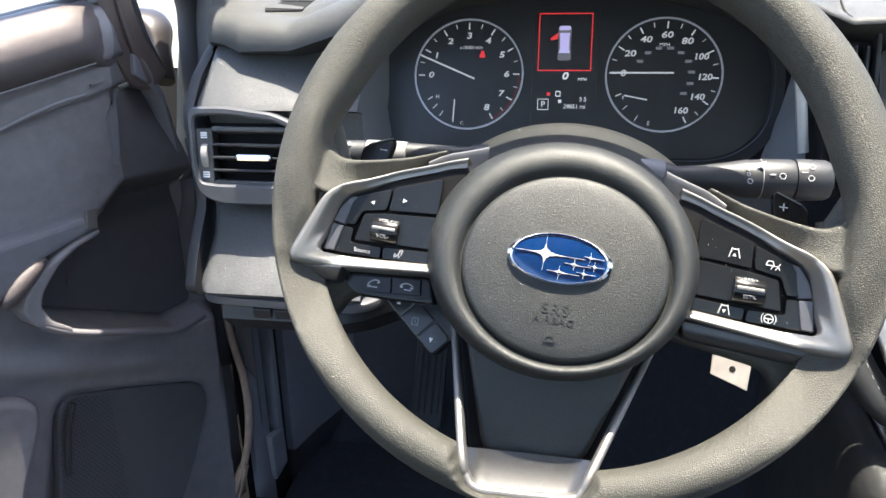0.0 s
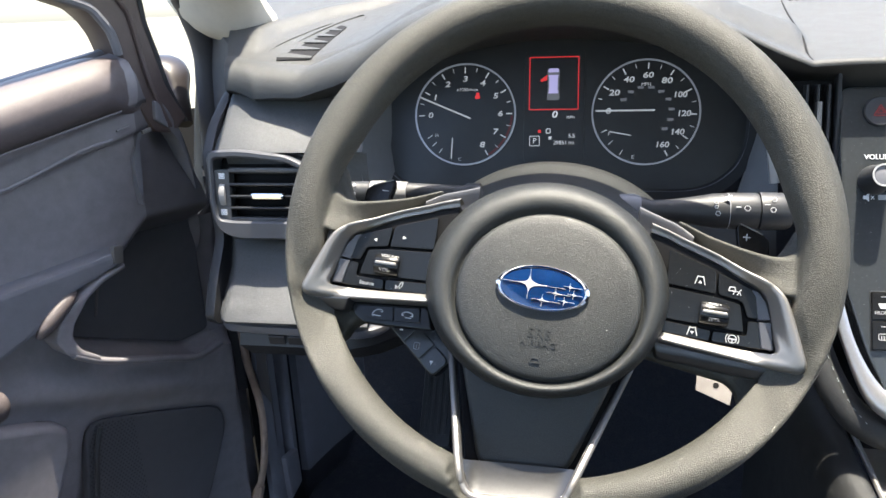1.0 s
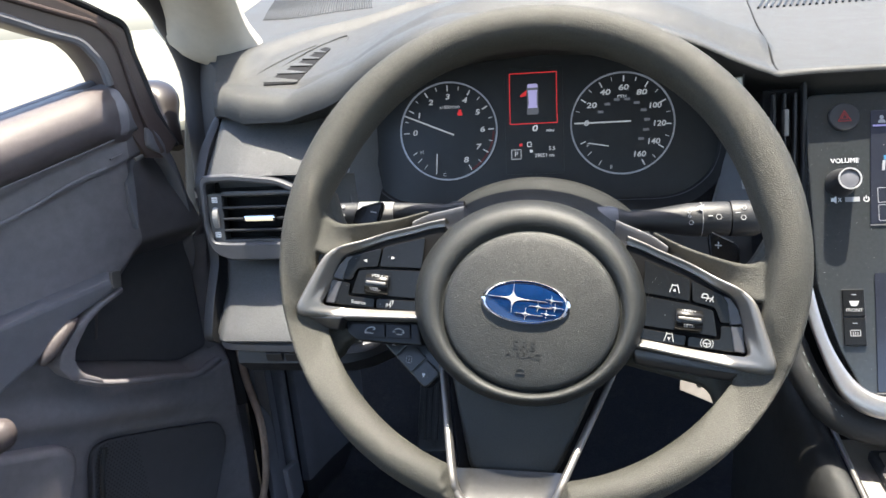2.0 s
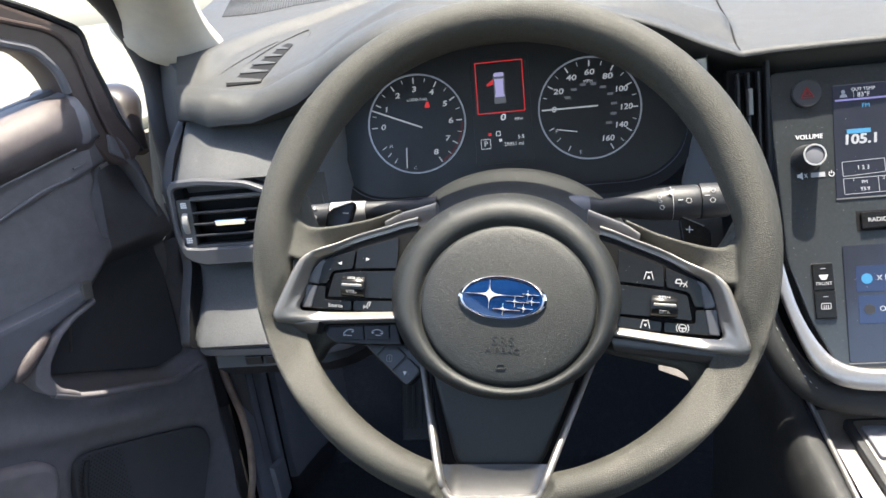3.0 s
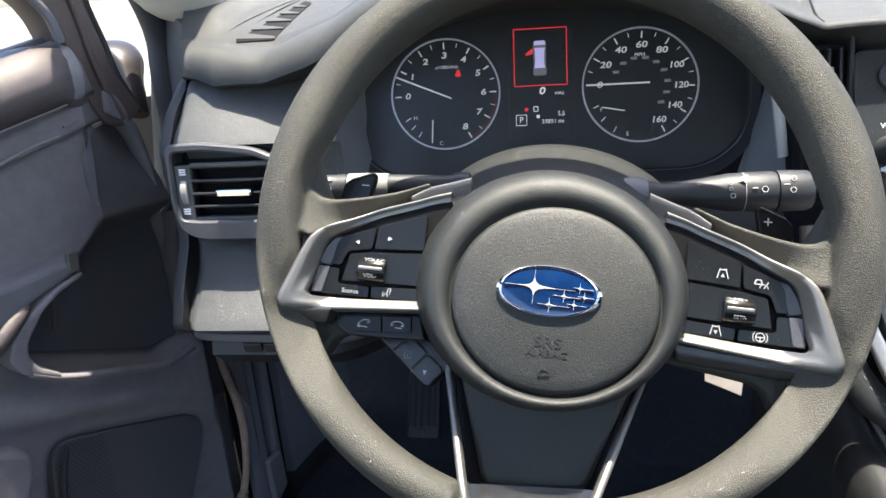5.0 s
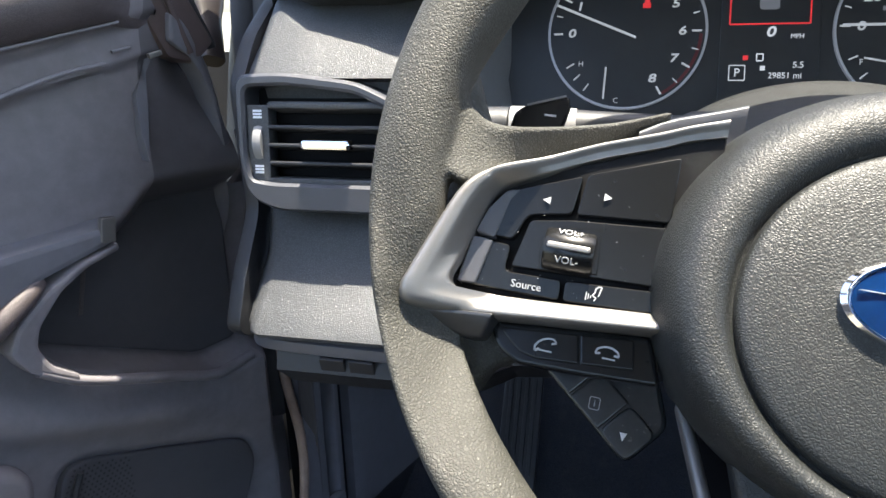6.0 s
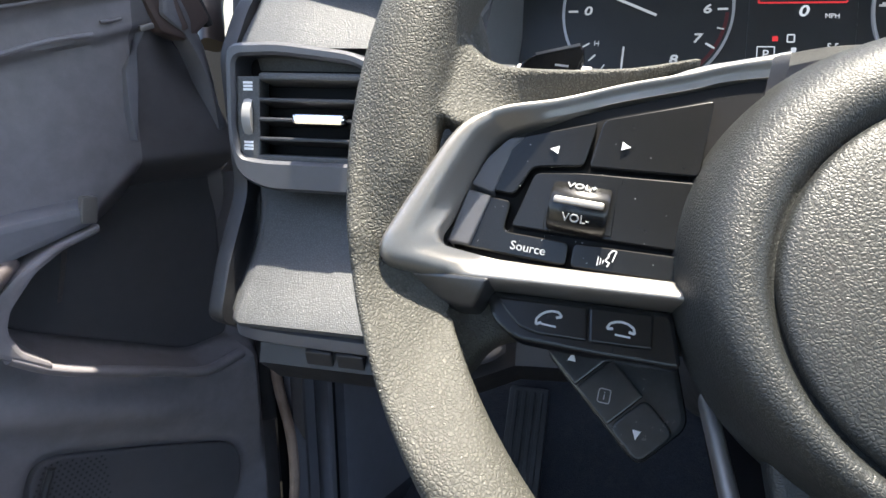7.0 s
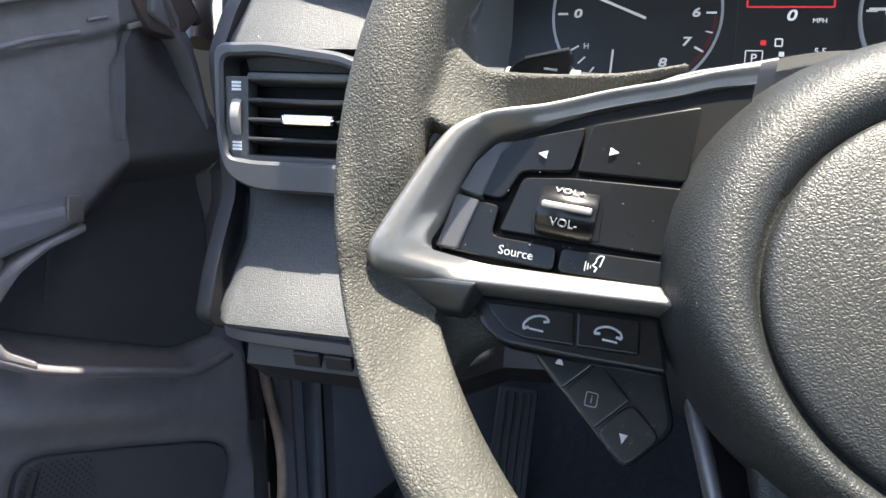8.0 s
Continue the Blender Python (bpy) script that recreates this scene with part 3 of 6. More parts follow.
# ---- instrument cluster ----
def build_cluster():
    c = thing("instrument_cluster", pose(-0.0085, 0.291, 1.016, 72.3, 0, 0), "black instrument cluster with two round dials and a display", "instruments")
    face = rounded([(-0.184, -0.048), (-0.150, -0.080), (0.152, -0.080), (0.190, -0.048), (0.194, 0.020), (0.150, 0.070), (0.07, 0.092), (-0.07, 0.092), (-0.145, 0.068), (-0.190, 0.018)], 0.030, 6)
    part("backing", slab(face, -0.006, 0.0, 0.0005), DIAL, c)
    rings = [[(x, y, 0.0005) for x, y in inset(face, 0.002)], [(x, y, 0.004) for x, y in face], [(x * 1.03, y * (1.02 if y > 0 else 1.10) - 0.003, 0.014) for x, y in face]]
    part("surround", loft([r + r[:1] for r in rings]), DARK, c, "dark sloping surround")
    rings = [[(x * s, y * s, z) for x, y in face] for s, z in ((1.0, 0.0042), (1.006, 0.0052), (1.012, 0.0046))]
    part("edge_line", loft([r + r[:1] for r in rings]), KICK, c)

    def gauge(name, cx, label, start, step, texts, minor, small):
        g = part(name, slab([(0.0525 * math.cos(a), 0.0525 * math.sin(a)) for a in [2 * math.pi * i / 64 for i in range(64)]], 0.0003, 0.0012, 0.0003), DIAL, c, label, m=pose(cx, 0, 0.0))
        part("ring", ring_bar(0.0530, 0.0016, 0.003), material_ring, g, "softly lit silver ring")
        bm = bmesh.new()
        total = step * (len(texts) - 1)
        for i in range((len(texts) - 1) * minor + 1):
            a = radians(start - total * i / ((len(texts) - 1) * minor))
            r0, w = (0.0435, 0.0013) if i % minor == 0 else (0.0455, 0.0008)
            stroke((r0 * math.cos(a), r0 * math.sin(a)), (0.0498 * math.cos(a), 0.0498 * math.sin(a)), w, 0.0013, bm=bm)
        part("scale", bm, DIALTXT, g)
        for i, s in enumerate(texts):
            a = radians(start - step * i)
            o = lettering(s, 0.0080, DIALTXT, g, 0.0372 * math.cos(a), 0.0372 * math.sin(a), 0.0014, shear=0.12, name="numeral", bold=0.00016)
            o.scale.x = 1.35 if len(s) < 3 else 1.15
        bm = bmesh.new()
        for a, r0, w in small:
            q = radians(a)
            stroke((r0 * math.cos(q), r0 * math.sin(q)), ((r0 + 0.006) * math.cos(q), (r0 + 0.006) * math.sin(q)), w, 0.0013, bm=bm)
        part("sub_scale", bm, DIALTXT, g)
        return g

    t = gauge("tachometer", -0.092, "round rev counter with white numerals and needle", 181.0, 30.1, list("012345678"), 2, [(212, 0.041, 0.001), (224, 0.042, 0.001), (236, 0.043, 0.0009)])
    lettering("x1000r/min", 0.0048, DIALTXT, t, 0.002, 0.026, 0.0014, name="lettering")
    lettering("H", 0.0052, DIALTXT, t, -0.030, -0.022, 0.0014)
    lettering("C", 0.0052, DIALTXT, t, -0.005, -0.0475, 0.0014)
    bm = stroke((-0.0478, 0.018), (0.0065, -0.005), 0.0016, 0.006, 0.0006)
    part("needle", bm, DIALTXT, t, "long white needle")
    part("needle", stroke((-0.0125, -0.025), (-0.0135, -0.047), 0.0012, 0.005, 0.0005), DIALTXT, t)
    part("warning_lamp", bars([(0.0130, 0.0180, 0.0052, 0.0034), (0.0132, 0.0212, 0.0032, 0.0030)], 0.0014), REDLIT, t, "red seat belt lamp")
    bm = bmesh.new()
    for i in range(19):
        a, b = radians(-2 - 3 * i), radians(-5 - 3 * i)
        stroke((0.0495 * math.cos(a), 0.0495 * math.sin(a)), (0.0495 * math.cos(b), 0.0495 * math.sin(b)), 0.0022, 0.00125, bm=bm)
    part("red_zone", bm, REDZONE, t)
    s = gauge("speedometer", 0.093, "round speedometer with white numerals and needle", 178.0, 30.2, ["0", "20", "40", "60", "80", "100", "120", "140", "160"], 2, [(205, 0.042, 0.001), (222, 0.043, 0.0009), (240, 0.044, 0.0009)])
    lettering("MPH", 0.0048, DIALTXT, s, 0.0, 0.028, 0.0014)
    for i in range(9):
        a = radians(150 - 24 * i)
        part("inner_mark", bars([(0, 0, 0.006, 0.0028)], 0.0013), DIALDIM, s, m=pose(0.0255 * math.cos(a), 0.0255 * math.sin(a), 0))
    part("needle", stroke((-0.0495, 0.001), (0.0085, 0.001), 0.0016, 0.006, 0.0006), DIALTXT, s, "long white needle")
    part("needle", stroke((-0.0355, -0.020), (-0.0145, -0.024), 0.0011, 0.005, 0.0005), DIALTXT, s)
    lettering("F", 0.0052, DIALTXT, s, -0.036, -0.022, 0.0014)
    lettering("E", 0.0052, DIALTXT, s, -0.012, -0.0455, 0.0014)
    # central display
    d = part("display", slab(rounded([(-0.030, -0.050), (0.032, -0.050), (0.032, 0.064), (-0.030, 0.064)], 0.003), 0.0003, 0.0011, 0.0003), DIAL, c, "dark central display")
    part("red_frame", outline([(-0.0245, 0.004), (0.0255, 0.004), (0.0255, 0.058), (-0.0245, 0.058)], 0.0010, 0.0012), REDLIT, d, "thin glowing red square")
    bm = slab(rounded([(-0.0066, 0.0135), (0.0066, 0.0135), (0.0058, 0.024), (0.0062, 0.0465), (-0.0062, 0.0465), (-0.0058, 0.024)], 0.003), 0.0012, 0.0015, 0.0002)
    car = part("car_symbol", bm, DIALDIM, d, "small lilac car symbol seen from above")
    part("bonnet", slab(rounded([(-0.0056, 0.0422), (0.0056, 0.0422), (0.0050, 0.0462), (-0.0050, 0.0462)], 0.0015), 0.0015, 0.0018, 0.0001), LILAC, car)
    part("car_roof", slab(rounded([(-0.0052, 0.0205), (0.0052, 0.0205), (0.0042, 0.0250), (0.0044, 0.0360), (0.0052, 0.0395), (-0.0052, 0.0395), (-0.0044, 0.0360), (-0.0042, 0.0250)], 0.0008), 0.0015, 0.0019, 0.0001), LILAC, car)
    part("door_mark", slab([(-0.0068, 0.034), (-0.0062, 0.040), (-0.0135, 0.0345), (-0.0128, 0.0325)], 0.0013, 0.0016, 0.0001), REDLIT, d)
    lettering("0", 0.0095, SCREENTXT, d, 0.0015, -0.0015, 0.0013, shear=0.15, bold=0.0002).scale.x = 1.25
    lettering("MPH", 0.0042, SCREENTXT, d, 0.018, -0.0045, 0.0013)
    part("gear_frame", outline([(-0.0235, -0.0335), (-0.0135, -0.0335), (-0.0135, -0.0235), (-0.0235, -0.0235)], 0.0006, 0.0012), SCREENTXT, d)
    lettering("P", 0.0078, SCREENTXT, d, -0.0185, -0.0285, 0.0013)
    part("tell_tale", bars([(-0.0135, -0.0185, 0.0032, 0.0030)], 0.0013), REDLIT, d)
    part("tell_tale", outline([(-0.0065, -0.0205), (-0.0025, -0.0205), (-0.0025, -0.0160), (-0.0065, -0.0160)], 0.0008, 0.0013), SCREENTXT, d)
    part("tell_tale", bars([(-0.0025, -0.0255, 0.003, 0.003)], 0.0013), SCREENTXT, d)
    lettering("5.5", 0.0058, SCREENTXT, d, 0.0195, -0.0235, 0.0013)
    lettering("29851 mi", 0.0056, SCREENTXT, d, 0.0115, -0.0305, 0.0013)


material_ring = material("dial_ring", (0.30, 0.31, 0.34), 0.35, metal=0.6, mottle=0.05, glow=(0.6, 0.68, 0.8), glow_strength=0.03)


# ---- steering wheel ----
def inside(poly, x, y):
    hit = False
    for (a, b), (c, d) in zip(poly, poly[1:] + poly[:1]):
        if (b > y) != (d > y) and x < (c - a) * (y - b) / (d - b) + a:
            hit = not hit
    return hit


def edge_distance(poly, x, y):
    best = 9.0
    p = Vector((x, y))
    for a, b in zip(poly, poly[1:] + poly[:1]):
        a, b = Vector(a), Vector(b)
        t = max(0, min(1, (p - a).dot(b - a) / max(1e-12, (b - a).length_squared)))
        best = min(best, (p - a.lerp(b, t)).length)
    return best if inside(poly, x, y) else -best


WHEEL = pose(0, 0, 0.98, 59, 0, 0) @ pose(0, 0, 0, 0, 0, -7.1)


SURROUND = [(0.066, 0.0150), (0.089, 0.0076), (0.112, 0.0002), (0.1282, -0.0079), (0.144, -0.0150), (0.1505, -0.0200), (0.1550, -0.0275), (0.1678, -0.0600), (0.1678, -0.0665), (0.1625, -0.0700), (0.0690, -0.0611)]
TRIM_OUT = [(0.066, 0.0155), (0.078, 0.0118), (0.089, 0.0078), (0.112, 0.0002), (0.1282, -0.0079), (0.1430, -0.0148), (0.1500, -0.0200), (0.1550, -0.0275), (0.1615, -0.0440), (0.1662, -0.0570), (0.1682, -0.0635), (0.1668, -0.0685), (0.1610, -0.0698), (0.140, -0.0680), (0.12, -0.0660), (0.0690, -0.0611)]
TRIM_IN = [(0.066, 0.0090), (0.078, 0.0060), (0.0868, 0.0026), (0.1100, -0.0052), (0.1262, -0.0134), (0.1372, -0.0186), (0.1412, -0.0222), (0.1440, -0.0278), (0.1482, -0.0425), (0.1508, -0.0520), (0.1516, -0.0562), (0.1500, -0.0590), (0.1450, -0.0592), (0.130, -0.0584), (0.114, -0.0575), (0.0695, -0.0543)]
ARM_TOP = [(0.0865, 0.0262), (0.092, 0.0233), (0.098, 0.0204), (0.106, 0.0167), (0.1154, 0.0132), (0.126, 0.0096), (0.137, 0.0064), (0.145, 0.0048), (0.152, 0.0052), (0.1592, 0.0100), (0.1650, 0.0200), (0.170, 0.036)]
CAP_TOP = [(0.058, 0.0335), (0.064, 0.0312), (0.0745, 0.0276), (0.0820, 0.0252), (0.0875, 0.0228), (0.098, 0.0150), (0.110, 0.0090)]
ARM_FOOT = [(0.058, 0.0130), (0.0865, 0.0110), (0.112, 0.0010), (0.128, -0.0077), (0.144, -0.0148), (0.152, -0.0220), (0.170, -0.0240)]
ARM_EDGE = [(0.058, -0.0262), (0.0865, -0.0260), (0.105, -0.0205), (0.120, -0.0155), (0.137, -0.0095), (0.152, -0.0050), (0.168, 0.0010)]
LOWER_FRAME = [(-0.0625, -0.084), (0.0665, -0.0815), (0.0395, -0.157), (0.0362, -0.168), (0.0318, -0.1750), (-0.0225, -0.1815), (-0.0292, -0.1790), (-0.0362, -0.1632)]


COVER = [(0.1200, -0.0660), (0.1640, -0.0700), (0.1590, -0.0745), (0.1475, -0.0795), (0.134, -0.0810), (0.120, -0.0780)]


def soft_min(a, b, k):
    h = max(0, k - abs(a - b)) / k if k > 0 else 0
    return min(a, b) - h * h * k / 4


def surround_top(x, y):
    x = abs(x)
    return -0.0035 + 0.2 * (y + 0.037) + 0.45 * max(0, x - 0.146) - 0.0105 * smooth(0.146, 0.112, x) * smooth(-0.045, -0.012, y)


def lower_slope(x, y):
    return 0.62 * max(-0.09, min(0.0, -0.160 - y))


def arm_section(x, s, top=ARM_TOP, sink=0.0, slant=0.0, lean=1.25):
    """Across an arm: a rounded crest whose face leans down towards the bright surround."""
    crest, edge = lerp(top, x), lerp(ARM_EDGE, x) - sink
    foot = max(lerp(ARM_FOOT, x), crest - 0.030)
    steep = smooth(0.156, 0.126, x)
    out = [(crest, -0.046), (crest, edge - 0.0060)]
    for k in range(6):
        a = radians(18 * k)
        out.append((crest - 0.0026 * (1 - math.cos(a)), edge - 0.0060 + 0.0052 * math.sin(a)))
    for k in range(1, 7):
        y = crest - 0.0026 + (foot - crest + 0.0026) * k / 6
        out.append((y, edge - 0.0008 - steep * lean * min(0.012, crest - 0.0026 - y) + 0.005 * (k / 6) ** 2 * smooth(0.112, 0.145, x)))
    out.append((foot, -0.046))
    return [(s * (x + slant * (crest - y) * smooth(0.115, 0.0865, x)), y, z) for y, z in out]


def build_wheel():
    w = thing("steering_wheel", WHEEL, "grey grained steering wheel, turned slightly, with switch spokes", "steering wheel")
    # rim: fuller at the thumb grips
    n, seg = 240, 40
    rings = []
    for i in range(n):
        a = 2 * math.pi * i / n
        deg = math.degrees(a)
        off = lambda q: abs((deg - q + 180) % 360 - 180)
        grip = max(math.exp(-off(q) ** 2 / 300) for q in (27, 153))
        neck = max(math.exp(-off(q) ** 2 / 40) for q in (7, 173))
        # flatter face where the switch surrounds run out into the rim
        turn = [((deg - k + 180) % 360 - 180) * sg for k, sg in ((202, 1), (338, -1))]
        flat = max(math.exp(-k * k / (340 if k > 0 else 200)) for k in turn)
        upper = smooth(-28, 22, 90 - off(90))
        rw, rh = 0.0137 + 0.0036 * upper + 0.0008 * grip, 0.0172 + 0.0012 * upper
        R = 0.1888 - rw
        ring = []
        for j in range(seg):
            b = 2 * math.pi * j / seg
            cc, ss = math.cos(b), math.sin(b)
            r = R + rw * cc * (1.0 - 0.10 * max(0, -cc) ** 2) * (1 - 0.22 * neck * max(0, -cc) ** 2)
            dip = flat * smooth(1.0, 0.42, cc)
            u, v, q = r * math.cos(a) - 0.001, r * math.sin(a), rh * ss * (1 - 0.72 * dip * max(0, ss) ** 0.5) - 0.003
            # the inner side falls away below the spokes
            under = max(smooth(-8, 4, k) * smooth(50, 8, k) for k in turn)
            q -= 0.0170 * under * ((1 - cc) / 2) ** 1.4 * (0.5 + 0.5 * ss)
            # seats for the bright surrounds
            side = edge_distance(SURROUND, abs(u), v)
            q = soft_min(q, surround_top(abs(u), v) - 0.0018 - 0.02 * smooth(0.006, 0.011, side) + 1.3 * max(0, -side), 0.004)
            cov = edge_distance(COVER, abs(u), v)
            q = soft_min(q, -0.0075 + 0.2 * (v + 0.037) + 0.4 * max(0, abs(u) - 0.146) + 0.80 * max(0, -cov), 0.006)
            low = edge_distance(LOWER_FRAME, u, v)
            q = min(q, lower_slope(u, v) - 0.008 - 0.016 * smooth(0.0, 0.004, low) + 5.0 * max(0, -low))
            q = max(q, -0.0225 + 0.004 * max(0, ss))
            sunk = smooth(0.0, 0.003, low)
            q += (-0.033 + 0.0015 * ss - q) * sunk
            ring.append((u, v, q))
        rings.append(ring)
    body = loft(rings + rings[:1], closed=True)
    bmesh.ops.remove_doubles(body, verts=body.verts, dist=0.00001)
    web = [(0.168, 0.040), (0.1580, 0.018), (0.1490, 0.0045), (0.138, 0.0025), (0.120, 0.0080), (0.090, 0.0120), (0.066, 0.0120), (0.055, 0.010), (0.055, -0.070), (0.085, -0.0745), (0.118, -0.0790), (0.127, -0.0800), (0.1345, -0.0850), (0.1385, -0.0960), (0.150, -0.100), (0.170, -0.070)]
    for s in (-1, 1):
        loft([arm_section(0.0845 + 0.0855 * k / 40, s, slant=0.45)[::s] for k in range(41)], closed=True, caps=True, bm=body)
        poly = [(s * x, y) for x, y in web]
        slab(rounded(poly if s > 0 else poly[::-1], 0.006), -0.044, -0.0275, 0.005, bm=body)
    rim = part("rim", body, RIM, w, "grained grey urethane rim with moulded spokes")
    rm = rim.modifiers.new("Remesh", 'REMESH')
    rm.mode, rm.voxel_size, rm.use_smooth_shade = 'VOXEL', 0.0012, True
    sm = rim.modifiers.new("Smooth", 'SMOOTH')
    sm.factor, sm.iterations = 0.5, 12
    # back shroud, hub cover and airbag cover
    def egg(rows):
        """Rings of an oval body from (z, half width, top, bottom, middle) rows."""
        out = []
        for z, hw, top, bot, cx in rows:
            out.append([(cx + hw * math.cos(2 * math.pi * i / 112), (top + bot) / 2 + (top - bot) / 2 * math.sin(2 * math.pi * i / 112), z) for i in range(112)])
        return loft(out, closed=True, caps=True)

    part("hub_back", egg([(-0.0500, 0.0800, 0.0440, -0.106, 0.0), (-0.0550, 0.0815, 0.0500, -0.106, 0.0), (-0.0640, 0.0870, 0.0560, -0.096, 0.0), (-0.0740, 0.0925, 0.0620, -0.086, 0.0), (-0.0835, 0.0960, 0.0687, -0.078, 0.0), (-0.0905, 0.0980, 0.0738, -0.073, 0.0), (-0.0980, 0.0995, 0.0800, -0.070, 0.0), (-0.1050, 0.1000, 0.0846, -0.068, 0.0), (-0.1085, 0.0970, 0.0830, -0.066, 0.0)]), PAD, w, "dark rear cover of the hub", sharp=60)
    dome = [(0.0030, 0.0590, 0.0070, -0.1000, 0.0042), (0.0032, 0.0620, 0.0105, -0.1024, 0.0042), (0.0046, 0.0630, 0.0116, -0.1034, 0.0041), (0.0068, 0.0643, 0.0132, -0.1045, 0.0040), (0.0082, 0.0660, 0.0152, -0.1056, 0.0038), (0.0088, 0.0685, 0.0182, -0.1069, 0.0034), (0.0082, 0.0728, 0.0232, -0.1089, 0.0028), (0.0062, 0.0755, 0.0264, -0.1099, 0.0023), (0.0025, 0.0784, 0.0300, -0.1109, 0.0018), (-0.0035, 0.0810, 0.0334, -0.1117, 0.0012), (-0.012, 0.0830, 0.0368, -0.1122, 0.0005), (-0.022, 0.0841, 0.0400, -0.1124, 0.0), (-0.034, 0.0846, 0.0435, -0.1122, -0.0004), (-0.045, 0.0842, 0.0466, -0.1112, -0.0004), (-0.0525, 0.0832, 0.0482, -0.1096, -0.0004), (-0.0535, 0.080, 0.045, -0.107, 0.0)]
    part("hub_cover", egg(dome), PAD, w, "domed grained hub cover", sharp=60)
    prof = [(0.0600, 0.0020), (0.0596, 0.0046), (0.0590, 0.0060), (0.0580, 0.0070), (0.0562, 0.0077), (0.050, 0.0086), (0.040, 0.0095), (0.025, 0.0103), (0.010, 0.0107), (0.0004, 0.0108)]
    bm = revolve(prof, 112, 1.030, 0.934, 0.0042, -0.0460)
    ab = part("airbag_cover", bm, PAD, w, "round grained airbag cover")
    for s, y, k, z, tilt in (("SRS", -0.0722, 0.0086, 0.0104, 2), ("AIRBAG", -0.0785, 0.0056, 0.0101, 3)):
        lettering(s, k, EMBOSS, ab, 0, 0, 0, name="embossed_lettering", m=pose(0.0035, y, z, tilt), space=1.05).scale.x = 1.2
    part("embossed_symbol", outline(rounded([(-0.0005, -0.0912), (0.0065, -0.0908), (0.0050, -0.0878), (0.0008, -0.0880)], 0.001, 2), 0.0005, 0.0090, 0.0007), EMBOSS, ab)
    # badge: blue oval with plain stars
    e = part("badge", revolve([(0.0305, 0.0), (0.0305, 0.0035), (0.0290, 0.0048), (0.0278, 0.0040), (0.0272, 0.0030), (0.001, 0.0030)], 72, 1.0, 0.505), CHROME, w, "oval badge with a bright rim", m=pose(0.0010, -0.0427, 0.0088))
    part("badge_field", revolve([(0.0276, 0.0024), (0.0274, 0.0034), (0.020, 0.0042), (0.010, 0.0046), (0.0005, 0.0047)], 72, 1.0, 0.49), BLUE, e, "blue enamel field")
    for x, y, left, right, b in ((-0.0088, 0.0018, 0.0172, 0.024, 0.0105), (0.0176, 0.0032, 0.004, 0.008, 0.0030), (0.0089, -0.0023, 0.006, 0.010, 0.0036), (0.0205, -0.0016, 0.004, 0.006, 0.0030), (0.0009, -0.0080, 0.0070, 0.012, 0.0042), (0.0150, -0.0066, 0.004, 0.007, 0.0030)):
        pts = []
        for i in range(40):
            a = 2 * math.pi * i / 40
            c, q = math.cos(a), math.sin(a)
            pts.append((x + (right if c > 0 else left) * math.copysign(abs(c) ** 6, c), y + b * math.copysign(abs(q) ** 6, q) - 0.0002 * c))
        pts = [p for p in pts if (p[0] / 0.0268) ** 2 + (p[1] / 0.0134) ** 2 < 1]
        part("star", slab(pts, 0.0040, 0.0053, 0.0001), BRIGHT, e)
    for s in (-1, 1):
        build_spoke(w, s)
    # lower spoke
    slope = lower_slope
    # satin tray in black: its dark reflection and gap shade are in the colour
    part("lower_spoke_tray", slab(inset(LOWER_FRAME, 0.0012), -0.036, -0.0265, 0.001, slope), BLACK, w, "lower spoke tray, blackened for its dark gap")
    rings = []
    for k in range(15):
        t = k / 14
        y = -0.1540 - 0.0250 * t
        half = lerp([(-0.180, 0.0285), (-0.176, 0.0312), (-0.170, 0.0338), (-0.1540, 0.0395)], y)
        mid = 0.0015 + 0.10 * (y + 0.167)
        z = -0.0200 + 0.0105 * t ** 1.7
        ring = []
        for i in range(17):
            u = -1 + i / 8
            rise = 0.0060 * max(0, abs(u) - 0.72) ** 2 / 0.0784 * (1 - t) ** 0.5
            ring.append((mid + half * u, y - 0.0045 * t - 0.0035 + 0.0035 * (mid + half * u) / 0.035, z + rise))
        rings.append(ring)
    # the rails' satin silver in a darker colour, so the sunlight reads dimmer
    part("lower_spoke_foot", loft(rings), GUN, w, "hollow satin silver foot, darkened against the sun")
    path = [(-0.0625, -0.084), (-0.0495, -0.123), (-0.0362, -0.1632), (-0.0320, -0.1745), (-0.0245, -0.1810), (-0.010, -0.1805), (0.012, -0.1780), (0.0300, -0.1752), (0.0352, -0.1700), (0.0395, -0.157), (0.0530, -0.119), (0.0665, -0.0815)]
    part("lower_spoke_rail", sweep([(x, y, slope(x, y) - 0.0040) for x, y in path], 0.0027, 0.0052, up=(0, 0, 1), n=8, seg=14, power=3), SATIN, w, "satin silver edge rail")
    ins = rounded([(-0.052, -0.085), (0.058, -0.083), (0.0365, -0.1500), (0.0310, -0.1578), (-0.0200, -0.1640), (-0.0275, -0.1600)], 0.0065)
    part("lower_spoke", slab(ins, -0.032, -0.0205, 0.0030, lambda x, y: 0.10 * (y + 0.12)), PAD, w, "dark grained lower spoke", sharp=50)
    part("lower_spoke_back", slab([(-0.060, -0.08), (-0.031, -0.172), (0.033, -0.168), (0.064, -0.078)], -0.060, -0.037, 0.004, slope), BLACK, w)
    # switch pod behind the left spoke
    ax, ay = Vector((-0.1152, -0.0690)), Vector((-0.0733, -0.1030))
    d = (ay - ax).normalized()
    sd = Vector((-d.y, d.x)) * 0.0088
    pad = sd * 1.10
